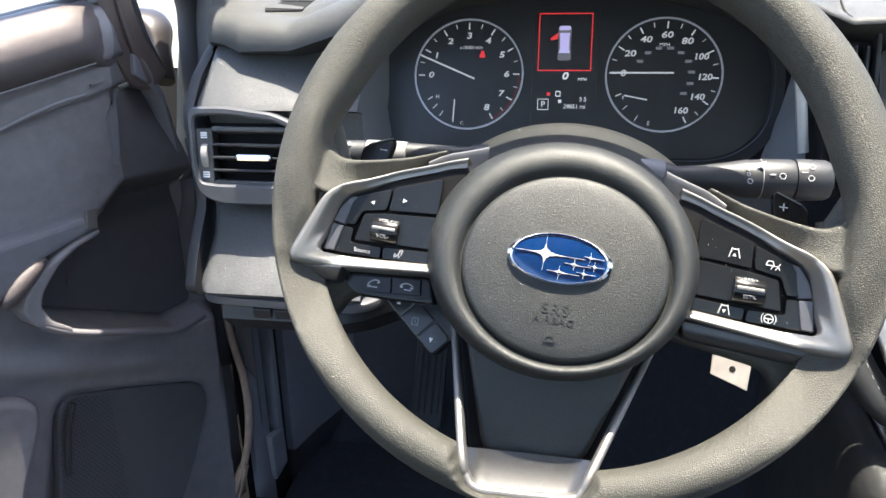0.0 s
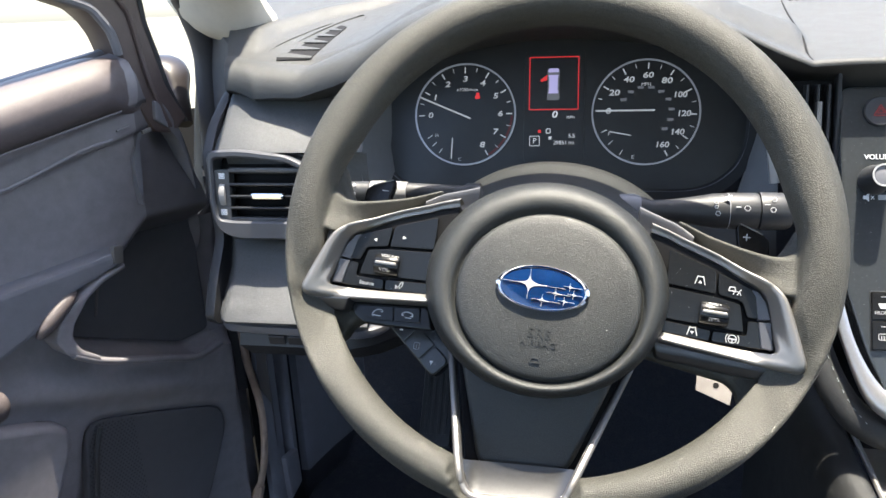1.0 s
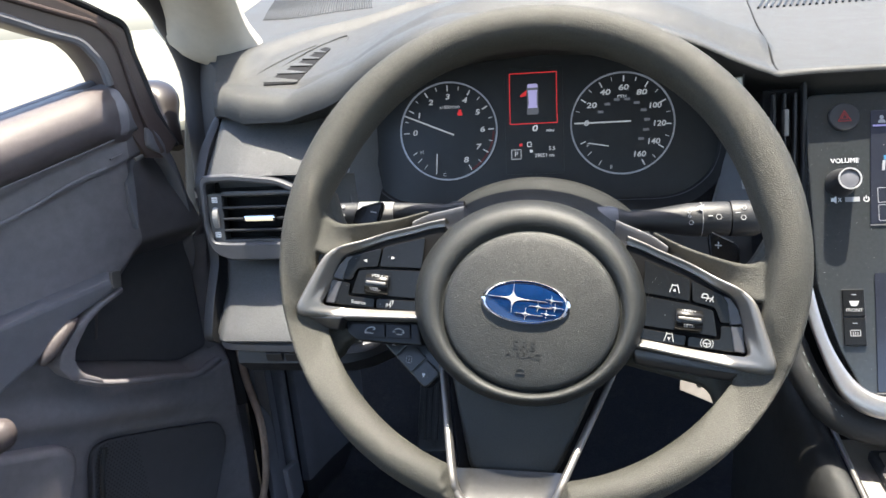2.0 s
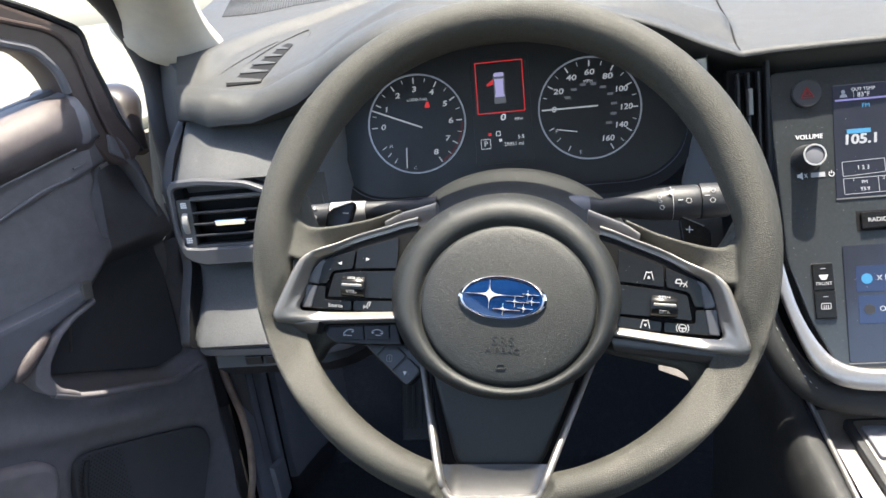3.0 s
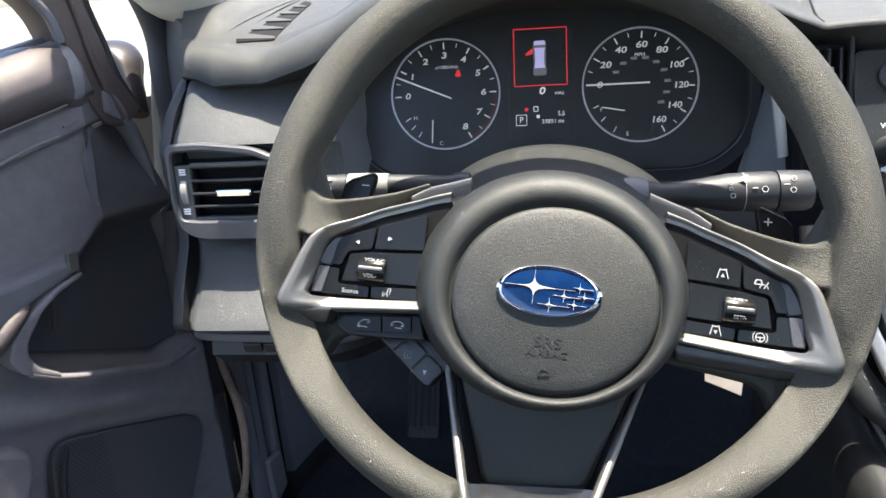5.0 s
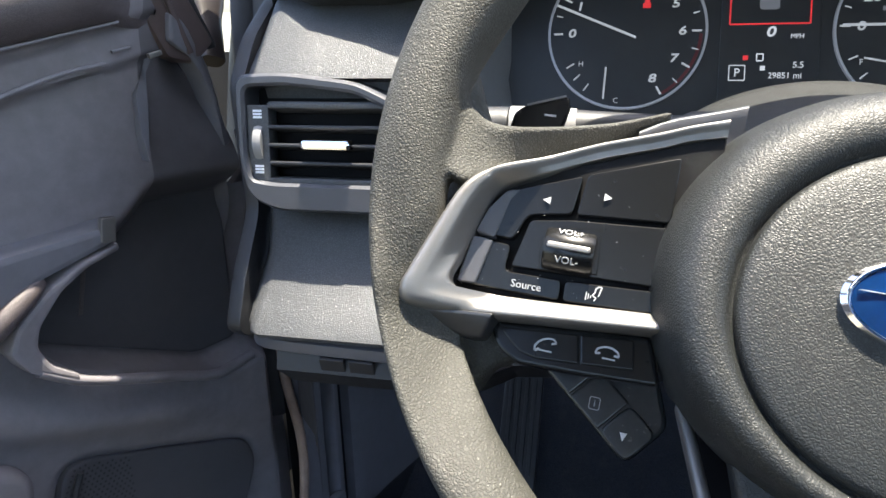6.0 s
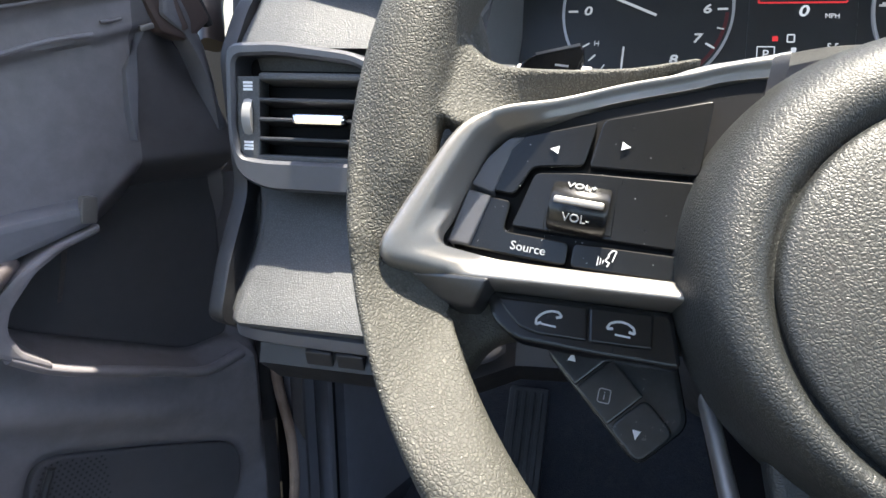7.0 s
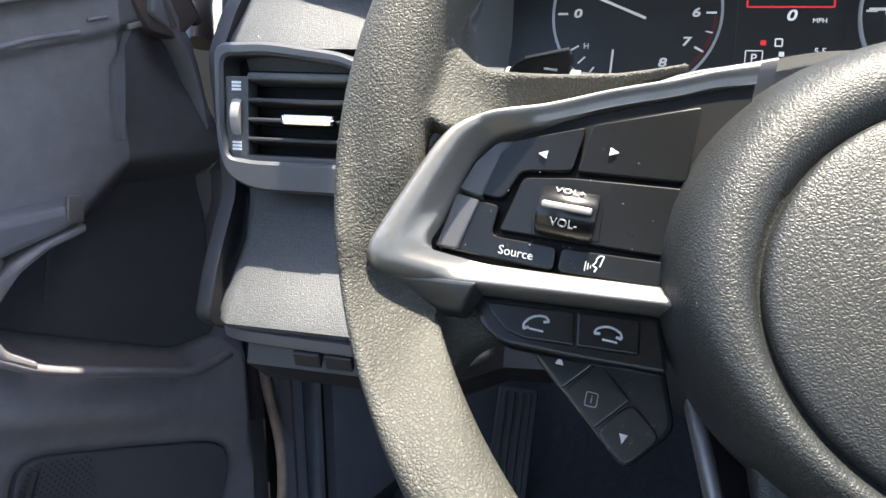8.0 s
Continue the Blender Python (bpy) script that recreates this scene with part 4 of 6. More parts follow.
    pod = part("switch_pod", slab(rounded([(ax - pad)[:], (ay + d * 0.001 - pad)[:], (ay + d * 0.001 + pad * 1.5)[:], (ax + d * 0.012 + pad * 4.2)[:], (ax + pad)[:]], 0.005), -0.100, -0.0835, 0.002), STACKBLACK, w, "small dark pod with three buttons")
    for k, (t0, t1) in enumerate(((0.0, 0.335), (0.35, 0.68), (0.695, 1.0))):
        p, q = ax.lerp(ay, t0), ax.lerp(ay, t1)
        poly = rounded([(p - sd)[:], (q - sd)[:], (q + sd)[:], (p + sd)[:]], 0.0010 if k < 2 else 0.004)
        b = part("button", slab(poly, -0.085, -0.0815, 0.0008), STACKBLACK, pod)
        mid = (p + q) / 2 - sd * 0.3
        if k == 1:
            part("symbol", outline(rounded([(mid.x - 0.0022, mid.y - 0.0026), (mid.x + 0.0022, mid.y - 0.0026), (mid.x + 0.0022, mid.y + 0.0026), (mid.x - 0.0022, mid.y + 0.0026)], 0.0008, 2), 0.0004, -0.0814), GREYPRINT, b)
            lettering("i", 0.0045, GREYPRINT, b, mid.x, mid.y, -0.0813)
        else:
            h = 0.0018 if k == 0 else -0.0018
            part("symbol", slab([(mid.x - 0.0016, mid.y - h), (mid.x + 0.0016, mid.y - h), (mid.x, mid.y + h)], -0.0814, -0.0811, 0.0001), WHITE, b)


def build_spoke(w, s):
    """One side spoke: s is -1 for the driver's left, 1 for the right."""
    def mir(pts):
        pts = [(s * abs(x), y) for x, y in pts]
        return pts if s > 0 else pts[::-1]
    cap = loft([arm_section(0.058 + 0.038 * k / 20, s, CAP_TOP, 0.0018, lean=0.45)[::s] for k in range(21)], closed=True, caps=True)
    part("arm_cap", cap, VENTGREY, w, "satin grey cap between the arm and the hub", sharp=60)
    level = lambda x, y: -0.0112 + 0.2 * (y + 0.037)
    rails = [curve_points([(s * x, y, 0) for x, y in side], 6) for side in (TRIM_OUT, TRIM_IN)]
    section = ((0.0, -0.0090), (0.0, -0.0030), (0.05, -0.0012), (0.12, -0.0003), (0.20, 0.0), (0.32, -0.0003), (0.46, -0.0009), (0.56, -0.0018), (0.66, None), (0.78, None), (0.90, None), (0.97, None), (1.0, -0.006))
    rings = []
    for o, i in zip(*rails):
        top, low = surround_top(*o.to_2d()), min(level(*i.to_2d()), surround_top(*i.to_2d()) - 0.0012)
        low += smooth(-0.036, -0.0590, i.y) * (max(low, top - 0.0058) - low)
        ring = [(o.x, o.y, top - 0.018)]
        for t, dz in section:
            p = o.lerp(i, t)
            z = top + dz if dz is not None and t < 0.9 else low - 0.006 if t == 1.0 else (top - 0.0018) + (low - top + 0.0018) * ((t - 0.56) / 0.44) ** 0.92
            ring.append((p.x, p.y, z))
        rings.append(ring)
    part("spoke_trim", loft(rings), SATIN, w, "satin silver switch surround", sharp=70)
    part("switch_bed", slab(mir([(0.066, 0.010), (0.138, -0.016), (0.154, -0.060), (0.066, -0.060)]), -0.028, -0.0165, 0.0005, lambda x, y: 0.2 * (y + 0.037)), BLACK, w)
    dish = lambda x, y: 0.2 * (y + 0.037)
    gap = 0.0005
    def button(pts, z1, bev=0.0005, mat=GLOSS, r=0.0022, name="button", label=""):
        return part(name, slab(inset(rounded(mir(pts), r, 3), gap), -0.022, z1, bev, dish), mat, w, label, sharp=12)
    top = -0.0125
    b1 = button([(0.1475, -0.0378), (0.1440, -0.0282), (0.1385, -0.0205), (0.1113, -0.0110), (0.1132, -0.0263), (0.1287, -0.0288), (0.1329, -0.0385)], top)
    b2 = button([(0.1107, -0.0105), (0.0790, 0.0000), (0.0790, -0.0240), (0.1126, -0.0263)], top)
    plate = button([(0.1330, -0.0480), (0.1285, -0.0294), (0.1132, -0.0270), (0.0790, -0.0245), (0.0790, -0.0463)], top - 0.0006)
    b3 = button([(0.1516, -0.0570), (0.1478, -0.0388), (0.1332, -0.0394), (0.1340, -0.0490), (0.1130, -0.0487), (0.1127, -0.0570)], top)
    b4 = button([(0.1124, -0.0487), (0.0790, -0.0468), (0.0790, -0.0555), (0.1122, -0.0570)], top)
    n_at = lambda x, y, o=0.0004: top + dish(x, y) + o
    # slate outer slopes: the sky's reflection on the black keys, put into colour
    for f in ([(0.1470, -0.0375), (0.1437, -0.0282), (0.1383, -0.0208), (0.1330, -0.0195), (0.1365, -0.0240), (0.1400, -0.0385)], [(0.1508, -0.0565), (0.1475, -0.0392), (0.1402, -0.0395), (0.1440, -0.0560)]):
        part("button_flange", slab(rounded(mir(f), 0.0010, 3), -0.020, top + 0.0002, 0.0005, lambda x, y: dish(x, y) + 0.22 * max(0, abs(x) - 0.1375)), FLANGE, w, "sloping button edge, grey for the sky's reflection")
    # roller in its well
    part("roller_well", slab(mir([(0.1235, -0.0312), (0.1022, -0.0294), (0.1012, -0.0452), (0.1222, -0.0470)]), -0.02, top - 0.0003, 0.0003, dish), GLOSS, w)
    bm = revolve([(0.0001, -0.0090), (0.0078, -0.0090), (0.0084, -0.0080), (0.0084, 0.0080), (0.0078, 0.0090), (0.0001, 0.0090)], 28)
    rl = part("roller", bm, GLOSS, w, "glossy black thumb roller", m=pose(s * 0.1124, -0.0382, -0.0165, 0, 90, 0))
    part("roller_rib", box(s * 0.1124 - 0.0078, s * 0.1124 + 0.0078, -0.0394, -0.0372, -0.0090, -0.0072, 0.0008, 0.0006), SATIN, w, "bright roller bar")
    def print_on(text, size, x, y, mat=PRINT, z=None, ang=11.3, parent=None):
        o = lettering(text, size, mat, parent or w, 0, 0, 0)
        o.matrix_basis = pose(x, y, z if z is not None else n_at(x, y), ang, 0, 0)
    if s < 0:
        print_on("VOL+", 0.0038, -0.1124, -0.0328, ROLLTXT, -0.0094, -38, None)
        print_on("VOL-", 0.0038, -0.1124, -0.0432, ROLLTXT, -0.0091, 36, None)
        print_on("Source", 0.0040, -0.1255, -0.0535, PRINT)
        for b, x, y, k in ((b1, -0.1232, -0.0222, -1), (b2, -0.1022, -0.0182, 1)):
            part("symbol", slab([(x - k * 0.0012, y - 0.0014), (x - k * 0.0012, y + 0.0014), (x + k * 0.0016, y)][::k], n_at(x, y), n_at(x, y) + 0.0002, 0.00005), PRINT, b)
        x, y = -0.1010, -0.0520
        z = n_at(x, y)
        bm = bmesh.new()
        face = [(0.0003, -0.0026), (0.0008, -0.0012), (0.0002, -0.0011), (-0.0005, -0.0006), (0.0003, 0.0006), (0.0002, 0.0015), (0.0011, 0.0027), (0.0023, 0.0027)]
        for a, b in zip(face, face[1:]):
            stroke((x + a[0], y + a[1]), (x + b[0], y + b[1]), 0.0004, z, bm=bm)
        stroke((x + 0.0023, y + 0.0027), (x + 0.0016, y - 0.0008), 0.0004, z, bm=bm)
        for i in range(3):
            q = 0.0005 + 0.0005 * i
            stroke((x - 0.0011 - 0.0008 * i, y - 0.0012 + q), (x - 0.0011 - 0.0008 * i, y - 0.0012 - q), 0.0003, z, bm=bm)
        part("symbol", bm, PRINT, b4)
        part("phone_bed", slab(rounded(mir([(0.1375, -0.0675), (0.079, -0.0625), (0.0735, -0.0790), (0.1020, -0.0806), (0.1245, -0.0812), (0.1325, -0.0768)]), 0.003), -0.036, -0.0238, 0.0012), GLOSS, w, "black bezel under the phone buttons")
        p1 = part("button", slab(rounded(mir([(0.1332, -0.0692), (0.1042, -0.0664), (0.1024, -0.0771), (0.1180, -0.0782), (0.1235, -0.0772), (0.1285, -0.0735)]), 0.0012), -0.031, -0.0225, 0.0006), GLOSS, w)
        p2 = part("button", slab(rounded(mir([(0.1035, -0.0663), (0.0845, -0.0645), (0.0830, -0.0753), (0.1017, -0.0770)]), 0.0010), -0.031, -0.0225, 0.0006), GLOSS, w)
        for b, x, y, tl in ((p1, -0.1155, -0.0722, 0.5), (p2, -0.0930, -0.0705, 0.0)):
            c, q = math.cos(tl), math.sin(tl)
            tr = lambda a, b_: (x + a * c - b_ * q, y + a * q + b_ * c)
            bm = bmesh.new()
            arc = [(-0.0042, -0.0012), (-0.0036, 0.0004), (-0.0018, 0.0013), (0.0, 0.0016), (0.0018, 0.0013), (0.0036, 0.0004), (0.0042, -0.0012)]
            for a, b_ in zip(arc, arc[1:]):
                stroke(tr(*a), tr(*b_), 0.0007, -0.0224, bm=bm)
            for e in (-1, 1):
                stroke(tr(e * 0.0042, -0.0013), tr(e * 0.0024, -0.0010), 0.0008, -0.0224, bm=bm)
            part("symbol", bm, PRINT, b)
            part("symbol", bars([(x + 0.0008, y - 0.0026, 0.0046, 0.0006)], -0.0224), PRINT, b)
    else:
        print_on("RES/+", 0.0034, 0.1124, -0.0328, ROLLTXT, -0.0094, -38)
        print_on("SET/-", 0.0034, 0.1124, -0.0432, ROLLTXT, -0.0091, 36)
        for b, x, y, up in ((b2, 0.1010, -0.0182, 1), (b4, 0.1005, -0.0515, -1)):
            z = n_at(x, y)
            bm = stroke((x - 0.0032, y - 0.003), (x - 0.0016, y + 0.003), 0.0006, z)
            stroke((x + 0.0032, y - 0.003), (x + 0.0016, y + 0.003), 0.0006, z, bm=bm)
            stroke((x - 0.0014, y + 0.0022), (x + 0.0014, y + 0.0022), 0.0007, z, bm=bm)
            slab([(x - 0.0012, y - 0.0012 - up * 0.001), (x + 0.0012, y - 0.0012 - up * 0.001), (x, y - 0.0012 + up * 0.0012)], z, z + 0.0003, 0.00003, bm=bm)
            part("symbol", bm, KEYPRINT, b)
        x, y = 0.1235, -0.0225
        z = n_at(x, y)
        bm = outline([(x - 0.0042, y + 0.0002), (x - 0.0034, y + 0.0028), (x - 0.0006, y + 0.0028), (x + 0.0002, y + 0.0002)], 0.0007, z)
        for i in range(7):
            a, b_ = math.pi * i / 7, math.pi * (i + 1) / 7
            stroke((x + 0.0012 + 0.0024 * math.cos(a), y - 0.0022 + 0.0024 * math.sin(a)), (x + 0.0012 + 0.0024 * math.cos(b_), y - 0.0022 + 0.0024 * math.sin(b_)), 0.0005, z, bm=bm)
        stroke((x + 0.0012, y - 0.0022), (x + 0.0036, y + 0.0018), 0.0006, z, bm=bm)
        part("symbol", bm, KEYPRINT, b1)
        x, y = 0.1258, -0.0528
        z = n_at(x, y)
        bm = bmesh.new()
        for i in range(14):
            a, b_ = 2 * math.pi * i / 14, 2 * math.pi * (i + 1) / 14
            stroke((x + 0.0026 * math.cos(a), y + 0.0026 * math.sin(a)), (x + 0.0026 * math.cos(b_), y + 0.0026 * math.sin(b_)), 0.0006, z, bm=bm)
        stroke((x - 0.0022, y), (x + 0.0022, y), 0.0007, z, bm=bm)
        stroke((x, y), (x, y - 0.0022), 0.0007, z, bm=bm)
        for k in (-1, 1):
            for j in range(3):
                a, b_ = radians(-40 + 27 * j), radians(-40 + 27 * (j + 1))
                stroke((x + k * 0.0042 * math.cos(a), y + 0.0042 * math.sin(a)), (x + k * 0.0042 * math.cos(b_), y + 0.0042 * math.sin(b_)), 0.0005, z, bm=bm)
        part("symbol", bm, KEYPRINT, b3)
    lean = lambda x, y: 0.85 * min(0, y + 0.068)
    low = [(0.076, -0.0622), (0.1665, -0.0698), (0.1610, -0.0722), (0.1505, -0.0752), (0.1420, -0.0760), (0.080, -0.0725)] if s > 0 else [(0.1335, -0.0664), (0.1655, -0.0694), (0.1610, -0.0714), (0.1540, -0.0744), (0.1440, -0.0762), (0.1375, -0.0756)]
    part("spoke_lower_cover", slab(rounded(mir(low), 0.003 if s > 0 else 0.0015), -0.040, -0.0118 if s > 0 else -0.0080, 0.0010, lean), GUN, w, "dark lower edge of the spoke")
    rng = random.Random(11 + s)
    bm = bmesh.new()
    for _ in range(44):
        x, y, r = s * rng.uniform(0.082, 0.142), rng.uniform(-0.056, -0.012), rng.uniform(0.00006, 0.00018)
        if inside(mir([(0.1420, -0.0280), (0.1380, -0.0210), (0.0800, -0.0010), (0.0800, -0.0550), (0.1460, -0.0560)]), x, y) and not (0.100 < abs(x) < 0.125 and -0.048 < y < -0.029):
            bm.faces.new([bm.verts.new((x + r * math.cos(a), y + r * math.sin(a), n_at(x, y, 0.0002))) for a in (0, 1.26, 2.51, 3.77, 5.03)])
    tagged(part("dust_speck", bm, PRINT, w), kind="stuff")
    # shift paddle
    pad = [(0.1500, 0.012), (0.1490, 0.0235), (0.1445, 0.0275), (0.1275, 0.0335), (0.1262, 0.0300), (0.130, 0.008)]
    p = part("shift_paddle", slab(mir(rounded(pad, 0.002)), -0.048, -0.0425, 0.0014), GLOSS, w, "thin black shift paddle")
    bm = stroke((s * 0.1335 - 0.0025, 0.0235), (s * 0.1335 + 0.0025, 0.0235), 0.0008, -0.0424)
    if s > 0:
        stroke((s * 0.1335, 0.0210), (s * 0.1335, 0.0260), 0.0008, -0.0424, bm=bm)
    part("symbol", bm, PRINT, p)
    part("paddle_edge", stroke((s * 0.1285, 0.0328), (s * 0.1440, 0.0268), 0.0009, -0.0424, 0.0005), SATIN, p)


# ---- steering column with stalks ----
def build_column():
    c = thing("steering_column", WHEEL @ pose(0, 0, 0, 0, 0, 7.1), "dark plastic steering column with two control stalks", "steering column")
    rings = []
    for z, k in ((-0.088, 0.92), (-0.095, 1.0), (-0.14, 1.02), (-0.22, 0.95), (-0.30, 0.9)):
        rings.append([(x * k, (y + 0.03) * k - 0.03, z) for x, y in rounded([(-0.066, -0.075), (0.066, -0.075), (0.076, -0.02), (0.060, 0.040), (-0.060, 0.040), (-0.076, -0.02)], 0.02, 5)])
    part("shroud", loft(rings, closed=True, caps=True), DARK, c, "dark grey column shroud")
    def barrel(prof, m, name, mat, parent):
        return part(name, revolve(prof, 32), mat, parent, m=m)
    # right stalk
    m = pose(0.060, 0.0365, -0.080, 0, 90, 0)
    st = barrel([(0.0035, 0), (0.0100, 0.0), (0.0100, 0.010), (0.0078, 0.014), (0.0085, 0.03), (0.0118, 0.052), (0.0132, 0.060), (0.0135, 0.070), (0.0118, 0.070)], m, "wiper_stalk", DARK, c)
    st["label"] = "black wiper stalk with white symbols"
    barrel([(0.0047, 0.0705), (0.0137, 0.0705), (0.0139, 0.074), (0.0139, 0.090), (0.0132, 0.092), (0.0035, 0.092)], None, "stalk_ring", DARK, st)
    barrel([(0.0047, 0.0925), (0.0142, 0.0925), (0.0144, 0.096), (0.0139, 0.112), (0.0124, 0.115), (0.0012, 0.116)], None, "stalk_end", DARK, st)
    barrel([(0.0123, 0.0699), (0.0137, 0.0701), (0.0137, 0.0706), (0.0123, 0.0708)], None, "stalk_line", PRINT, st)
    barrel([(0.0024, -0.012), (0.0124, -0.012), (0.0127, 0.0), (0.0112, 0.006), (0.0035, 0.006)], None, "stalk_collar", KICK, st)
    g = pose(0.060, 0.0365, -0.080 + 0.0143, 0, 0, 0)
    bm = bmesh.new()
    for x, y, q in ((0.060, 0.003, 0.0016), (0.060, -0.001, 0.0012), (0.061, -0.006, 0.0018), (0.100, -0.003, 0.0020), (0.101, 0.005, 0.0018), (0.082, -0.002, 0.0022)):
        for i in range(6):
            a, b = 2 * math.pi * i / 6, 2 * math.pi * (i + 1) / 6
            stroke((x + q * math.cos(a), y + q * math.sin(a)), (x + q * math.cos(b), y + q * math.sin(b)), 0.0004, 0, 0.0004, bm=bm)
    stroke((0.074, -0.001), (0.0775, -0.001), 0.0008, 0, 0.0004, bm=bm)
    stroke((0.094, 0.001), (0.098, 0.001), 0.0007, 0, 0.0004, bm=bm)
    slab([(0.0655, 0.0065), (0.0715, 0.0085), (0.070, 0.0025)], 0, 0.0004, 0.00005, bm=bm)
    sy = part("symbol", bm, PRINT, c, m=g)
    # left stalk
    m = pose(-0.060, 0.0490, -0.080, 0, -90, 0)
    st = barrel([(0.003, 0), (0.0085, 0.0), (0.0085, 0.010), (0.0066, 0.014), (0.0072, 0.03), (0.0095, 0.075), (0.0100, 0.092), (0.009, 0.092)], m, "light_stalk", DARK, c)
    st["label"] = "indicator stalk with a dark end and symbols"
    barrel([(0.0070, 0.060), (0.0094, 0.061), (0.0102, 0.075), (0.0104, 0.0915), (0.0070, 0.0920)], None, "stalk_band", STALK, st)
    barrel([(0.003, 0.0925), (0.0098, 0.0925), (0.0100, 0.096), (0.0098, 0.112), (0.0105, 0.114), (0.0100, 0.128), (0.001, 0.129)], None, "stalk_end", DARK, st)
    bm = bmesh.new()
    for x, y in ((-0.1640, 0.0450), (-0.1640, 0.0530), (-0.176, 0.047), (-0.176, 0.053)):
        for i in range(4):
            a = math.pi * i / 4
            stroke((x - 0.0018 * math.cos(a), y - 0.0018 * math.sin(a)), (x + 0.0018 * math.cos(a), y + 0.0018 * math.sin(a)), 0.0005, -0.0695, 0.0004, bm=bm)
    part("symbol", bm, PRINT, c)


# ---- centre stack ----
def build_stack():
    s = thing("centre_stack", pose(0.27, 0.181, 0.975, 66.25, 0, 0), "glossy black centre stack with two displays and a knob", "centre stack")
    body = rounded([(-0.030, 0.079), (0.36, 0.079), (0.36, -0.205), (0.040, -0.205), (0.006, -0.190), (-0.012, -0.150), (-0.028, -0.095), (-0.031, 0.02)], 0.008)
    part("panel", slab(body, -0.03, 0.0, 0.002), STACKBLACK, s, "glossy dark panel with dust specks")
    bt = part("hazard_button", revolve([(0.0128, 0), (0.0128, 0.0025), (0.0118, 0.0034), (0.006, 0.0030), (0.0005, 0.0028)], 48), DARK, s, "round black hazard button with red triangle", m=pose(0.0, 0.056, 0.0006))
    tri = [(-0.0054, -0.0040), (0.0054, -0.0040), (0, 0.0054)]
    part("symbol", outline(tri, 0.0007, 0.0033), REDDIM, bt)
    part("symbol", outline([(a * 0.5, b * 0.5 + 0.0001) for a, b in tri], 0.0006, 0.0033), REDDIM, bt)
    kn = part("volume_knob", revolve([(0.0125, 0), (0.0125, 0.004), (0.0118, 0.005), (0.0100, 0.022), (0.0095, 0.0235), (0.0084, 0.0238), (0.0080, 0.0225), (0.0005, 0.0222)], 56), DARK, s, "round volume knob with a bright ring", m=pose(-0.0054, -0.003, 0.0))
    part("knob_face", revolve([(0.0078, 0.0220), (0.0076, 0.0230), (0.0070, 0.0233), (0.0004, 0.0231)], 40), KICK, kn, "grey knob face")
    part("knob_ring", ring_bar(0.0088, 0.0013, 0.0014), BRIGHT, kn, m=pose(0, 0, 0.0232))
    lettering("VOLUME", 0.0060, WHITE, s, -0.0005, 0.0168, 0.0004)
    part("printed_bar", bars([(0.004, -0.0178, 0.012, 0.0042)], 0.0004), GREYPRINT, s)
    bm = slab([(-0.0135, -0.0193), (-0.0135, -0.0163), (-0.0115, -0.0163), (-0.0090, -0.0143), (-0.0090, -0.0213), (-0.0115, -0.0193)], 0.0002, 0.0005, 0.00005)
    stroke((-0.0076, -0.0196), (-0.0050, -0.0162), 0.0005, 0.0003, bm=bm)
    stroke((-0.0076, -0.0162), (-0.0050, -0.0196), 0.0005, 0.0003, bm=bm)
    for i in range(9):
        a, b = radians(120 + 33 * i), radians(120 + 33 * (i + 1))
        stroke((0.0155 + 0.0022 * math.cos(a), -0.0178 + 0.0022 * math.sin(a)), (0.0155 + 0.0022 * math.cos(b), -0.0178 + 0.0022 * math.sin(b)), 0.0006, 0.0003, bm=bm)
    stroke((0.0155, -0.0173), (0.0155, -0.0148), 0.0006, 0.0003, bm=bm)
    part("symbol", bm, WHITE, s)
    # demister buttons
    part("button_bed", slab(rounded([(-0.0095, -0.097), (0.0095, -0.097), (0.0095, -0.147), (-0.0095, -0.147)], 0.0015), -0.004, 0.0008, 0.0004), DARK, s)
    for y0, y1 in ((-0.0975, -0.1212), (-0.1222, -0.1462)):
        b = part("button", slab(rounded([(-0.0088, y0), (0.0088, y0), (0.0088, y1), (-0.0088, y1)], 0.001), 0.0, 0.0026, 0.0008), GLOSS, s, "black demister button")
        yc = (y0 + y1) / 2
        part("symbol", bars([(0, yc + 0.0075, 0.004, 0.0006)], 0.0027), GREYPRINT, b)
        if y0 > -0.1:
            part("symbol", slab(rounded([(-0.0042, yc + 0.002), (0.0042, yc + 0.002), (0.0022, yc - 0.0025), (-0.0022, yc - 0.0025)], 0.0006), 0.0026, 0.0029, 0.0001), PRINT, b)
            lettering("FRONT", 0.0042, PRINT, b, 0, yc - 0.006, 0.0027)
        else:
            part("symbol", outline(rounded([(-0.004, yc - 0.0035), (0.004, yc - 0.0035), (0.004, yc + 0.0015), (-0.004, yc + 0.0015)], 0.001, 2), 0.0006, 0.0027), PRINT, b)
            part("symbol", bars([(d, yc - 0.0015, 0.0006, 0.0032) for d in (-0.0018, 0, 0.0018)], 0.0027), PRINT, b)
    # upper display
    d = part("upper_display", slab(rounded([(0.0225, 0.061), (0.20, 0.061), (0.20, -0.040), (0.0175, -0.040)], 0.002), 0.0004, 0.0014, 0.0004), SCREEN, s, "lit radio display")
    z = 0.0016
    part("status_line", stroke((0.0235, 0.0472), (0.20, 0.0472), 0.0016, z), VIOLET, d)
    part("bottom_edge", bars([(0.11, -0.0410, 0.185, 0.0012)], 0.0008), SATIN, d)
    bm = slab(rounded([(0.0275, 0.0495), (0.0345, 0.0495), (0.0330, 0.0525), (0.0290, 0.0525)], 0.001), z, z + 0.0003, 0.00005)
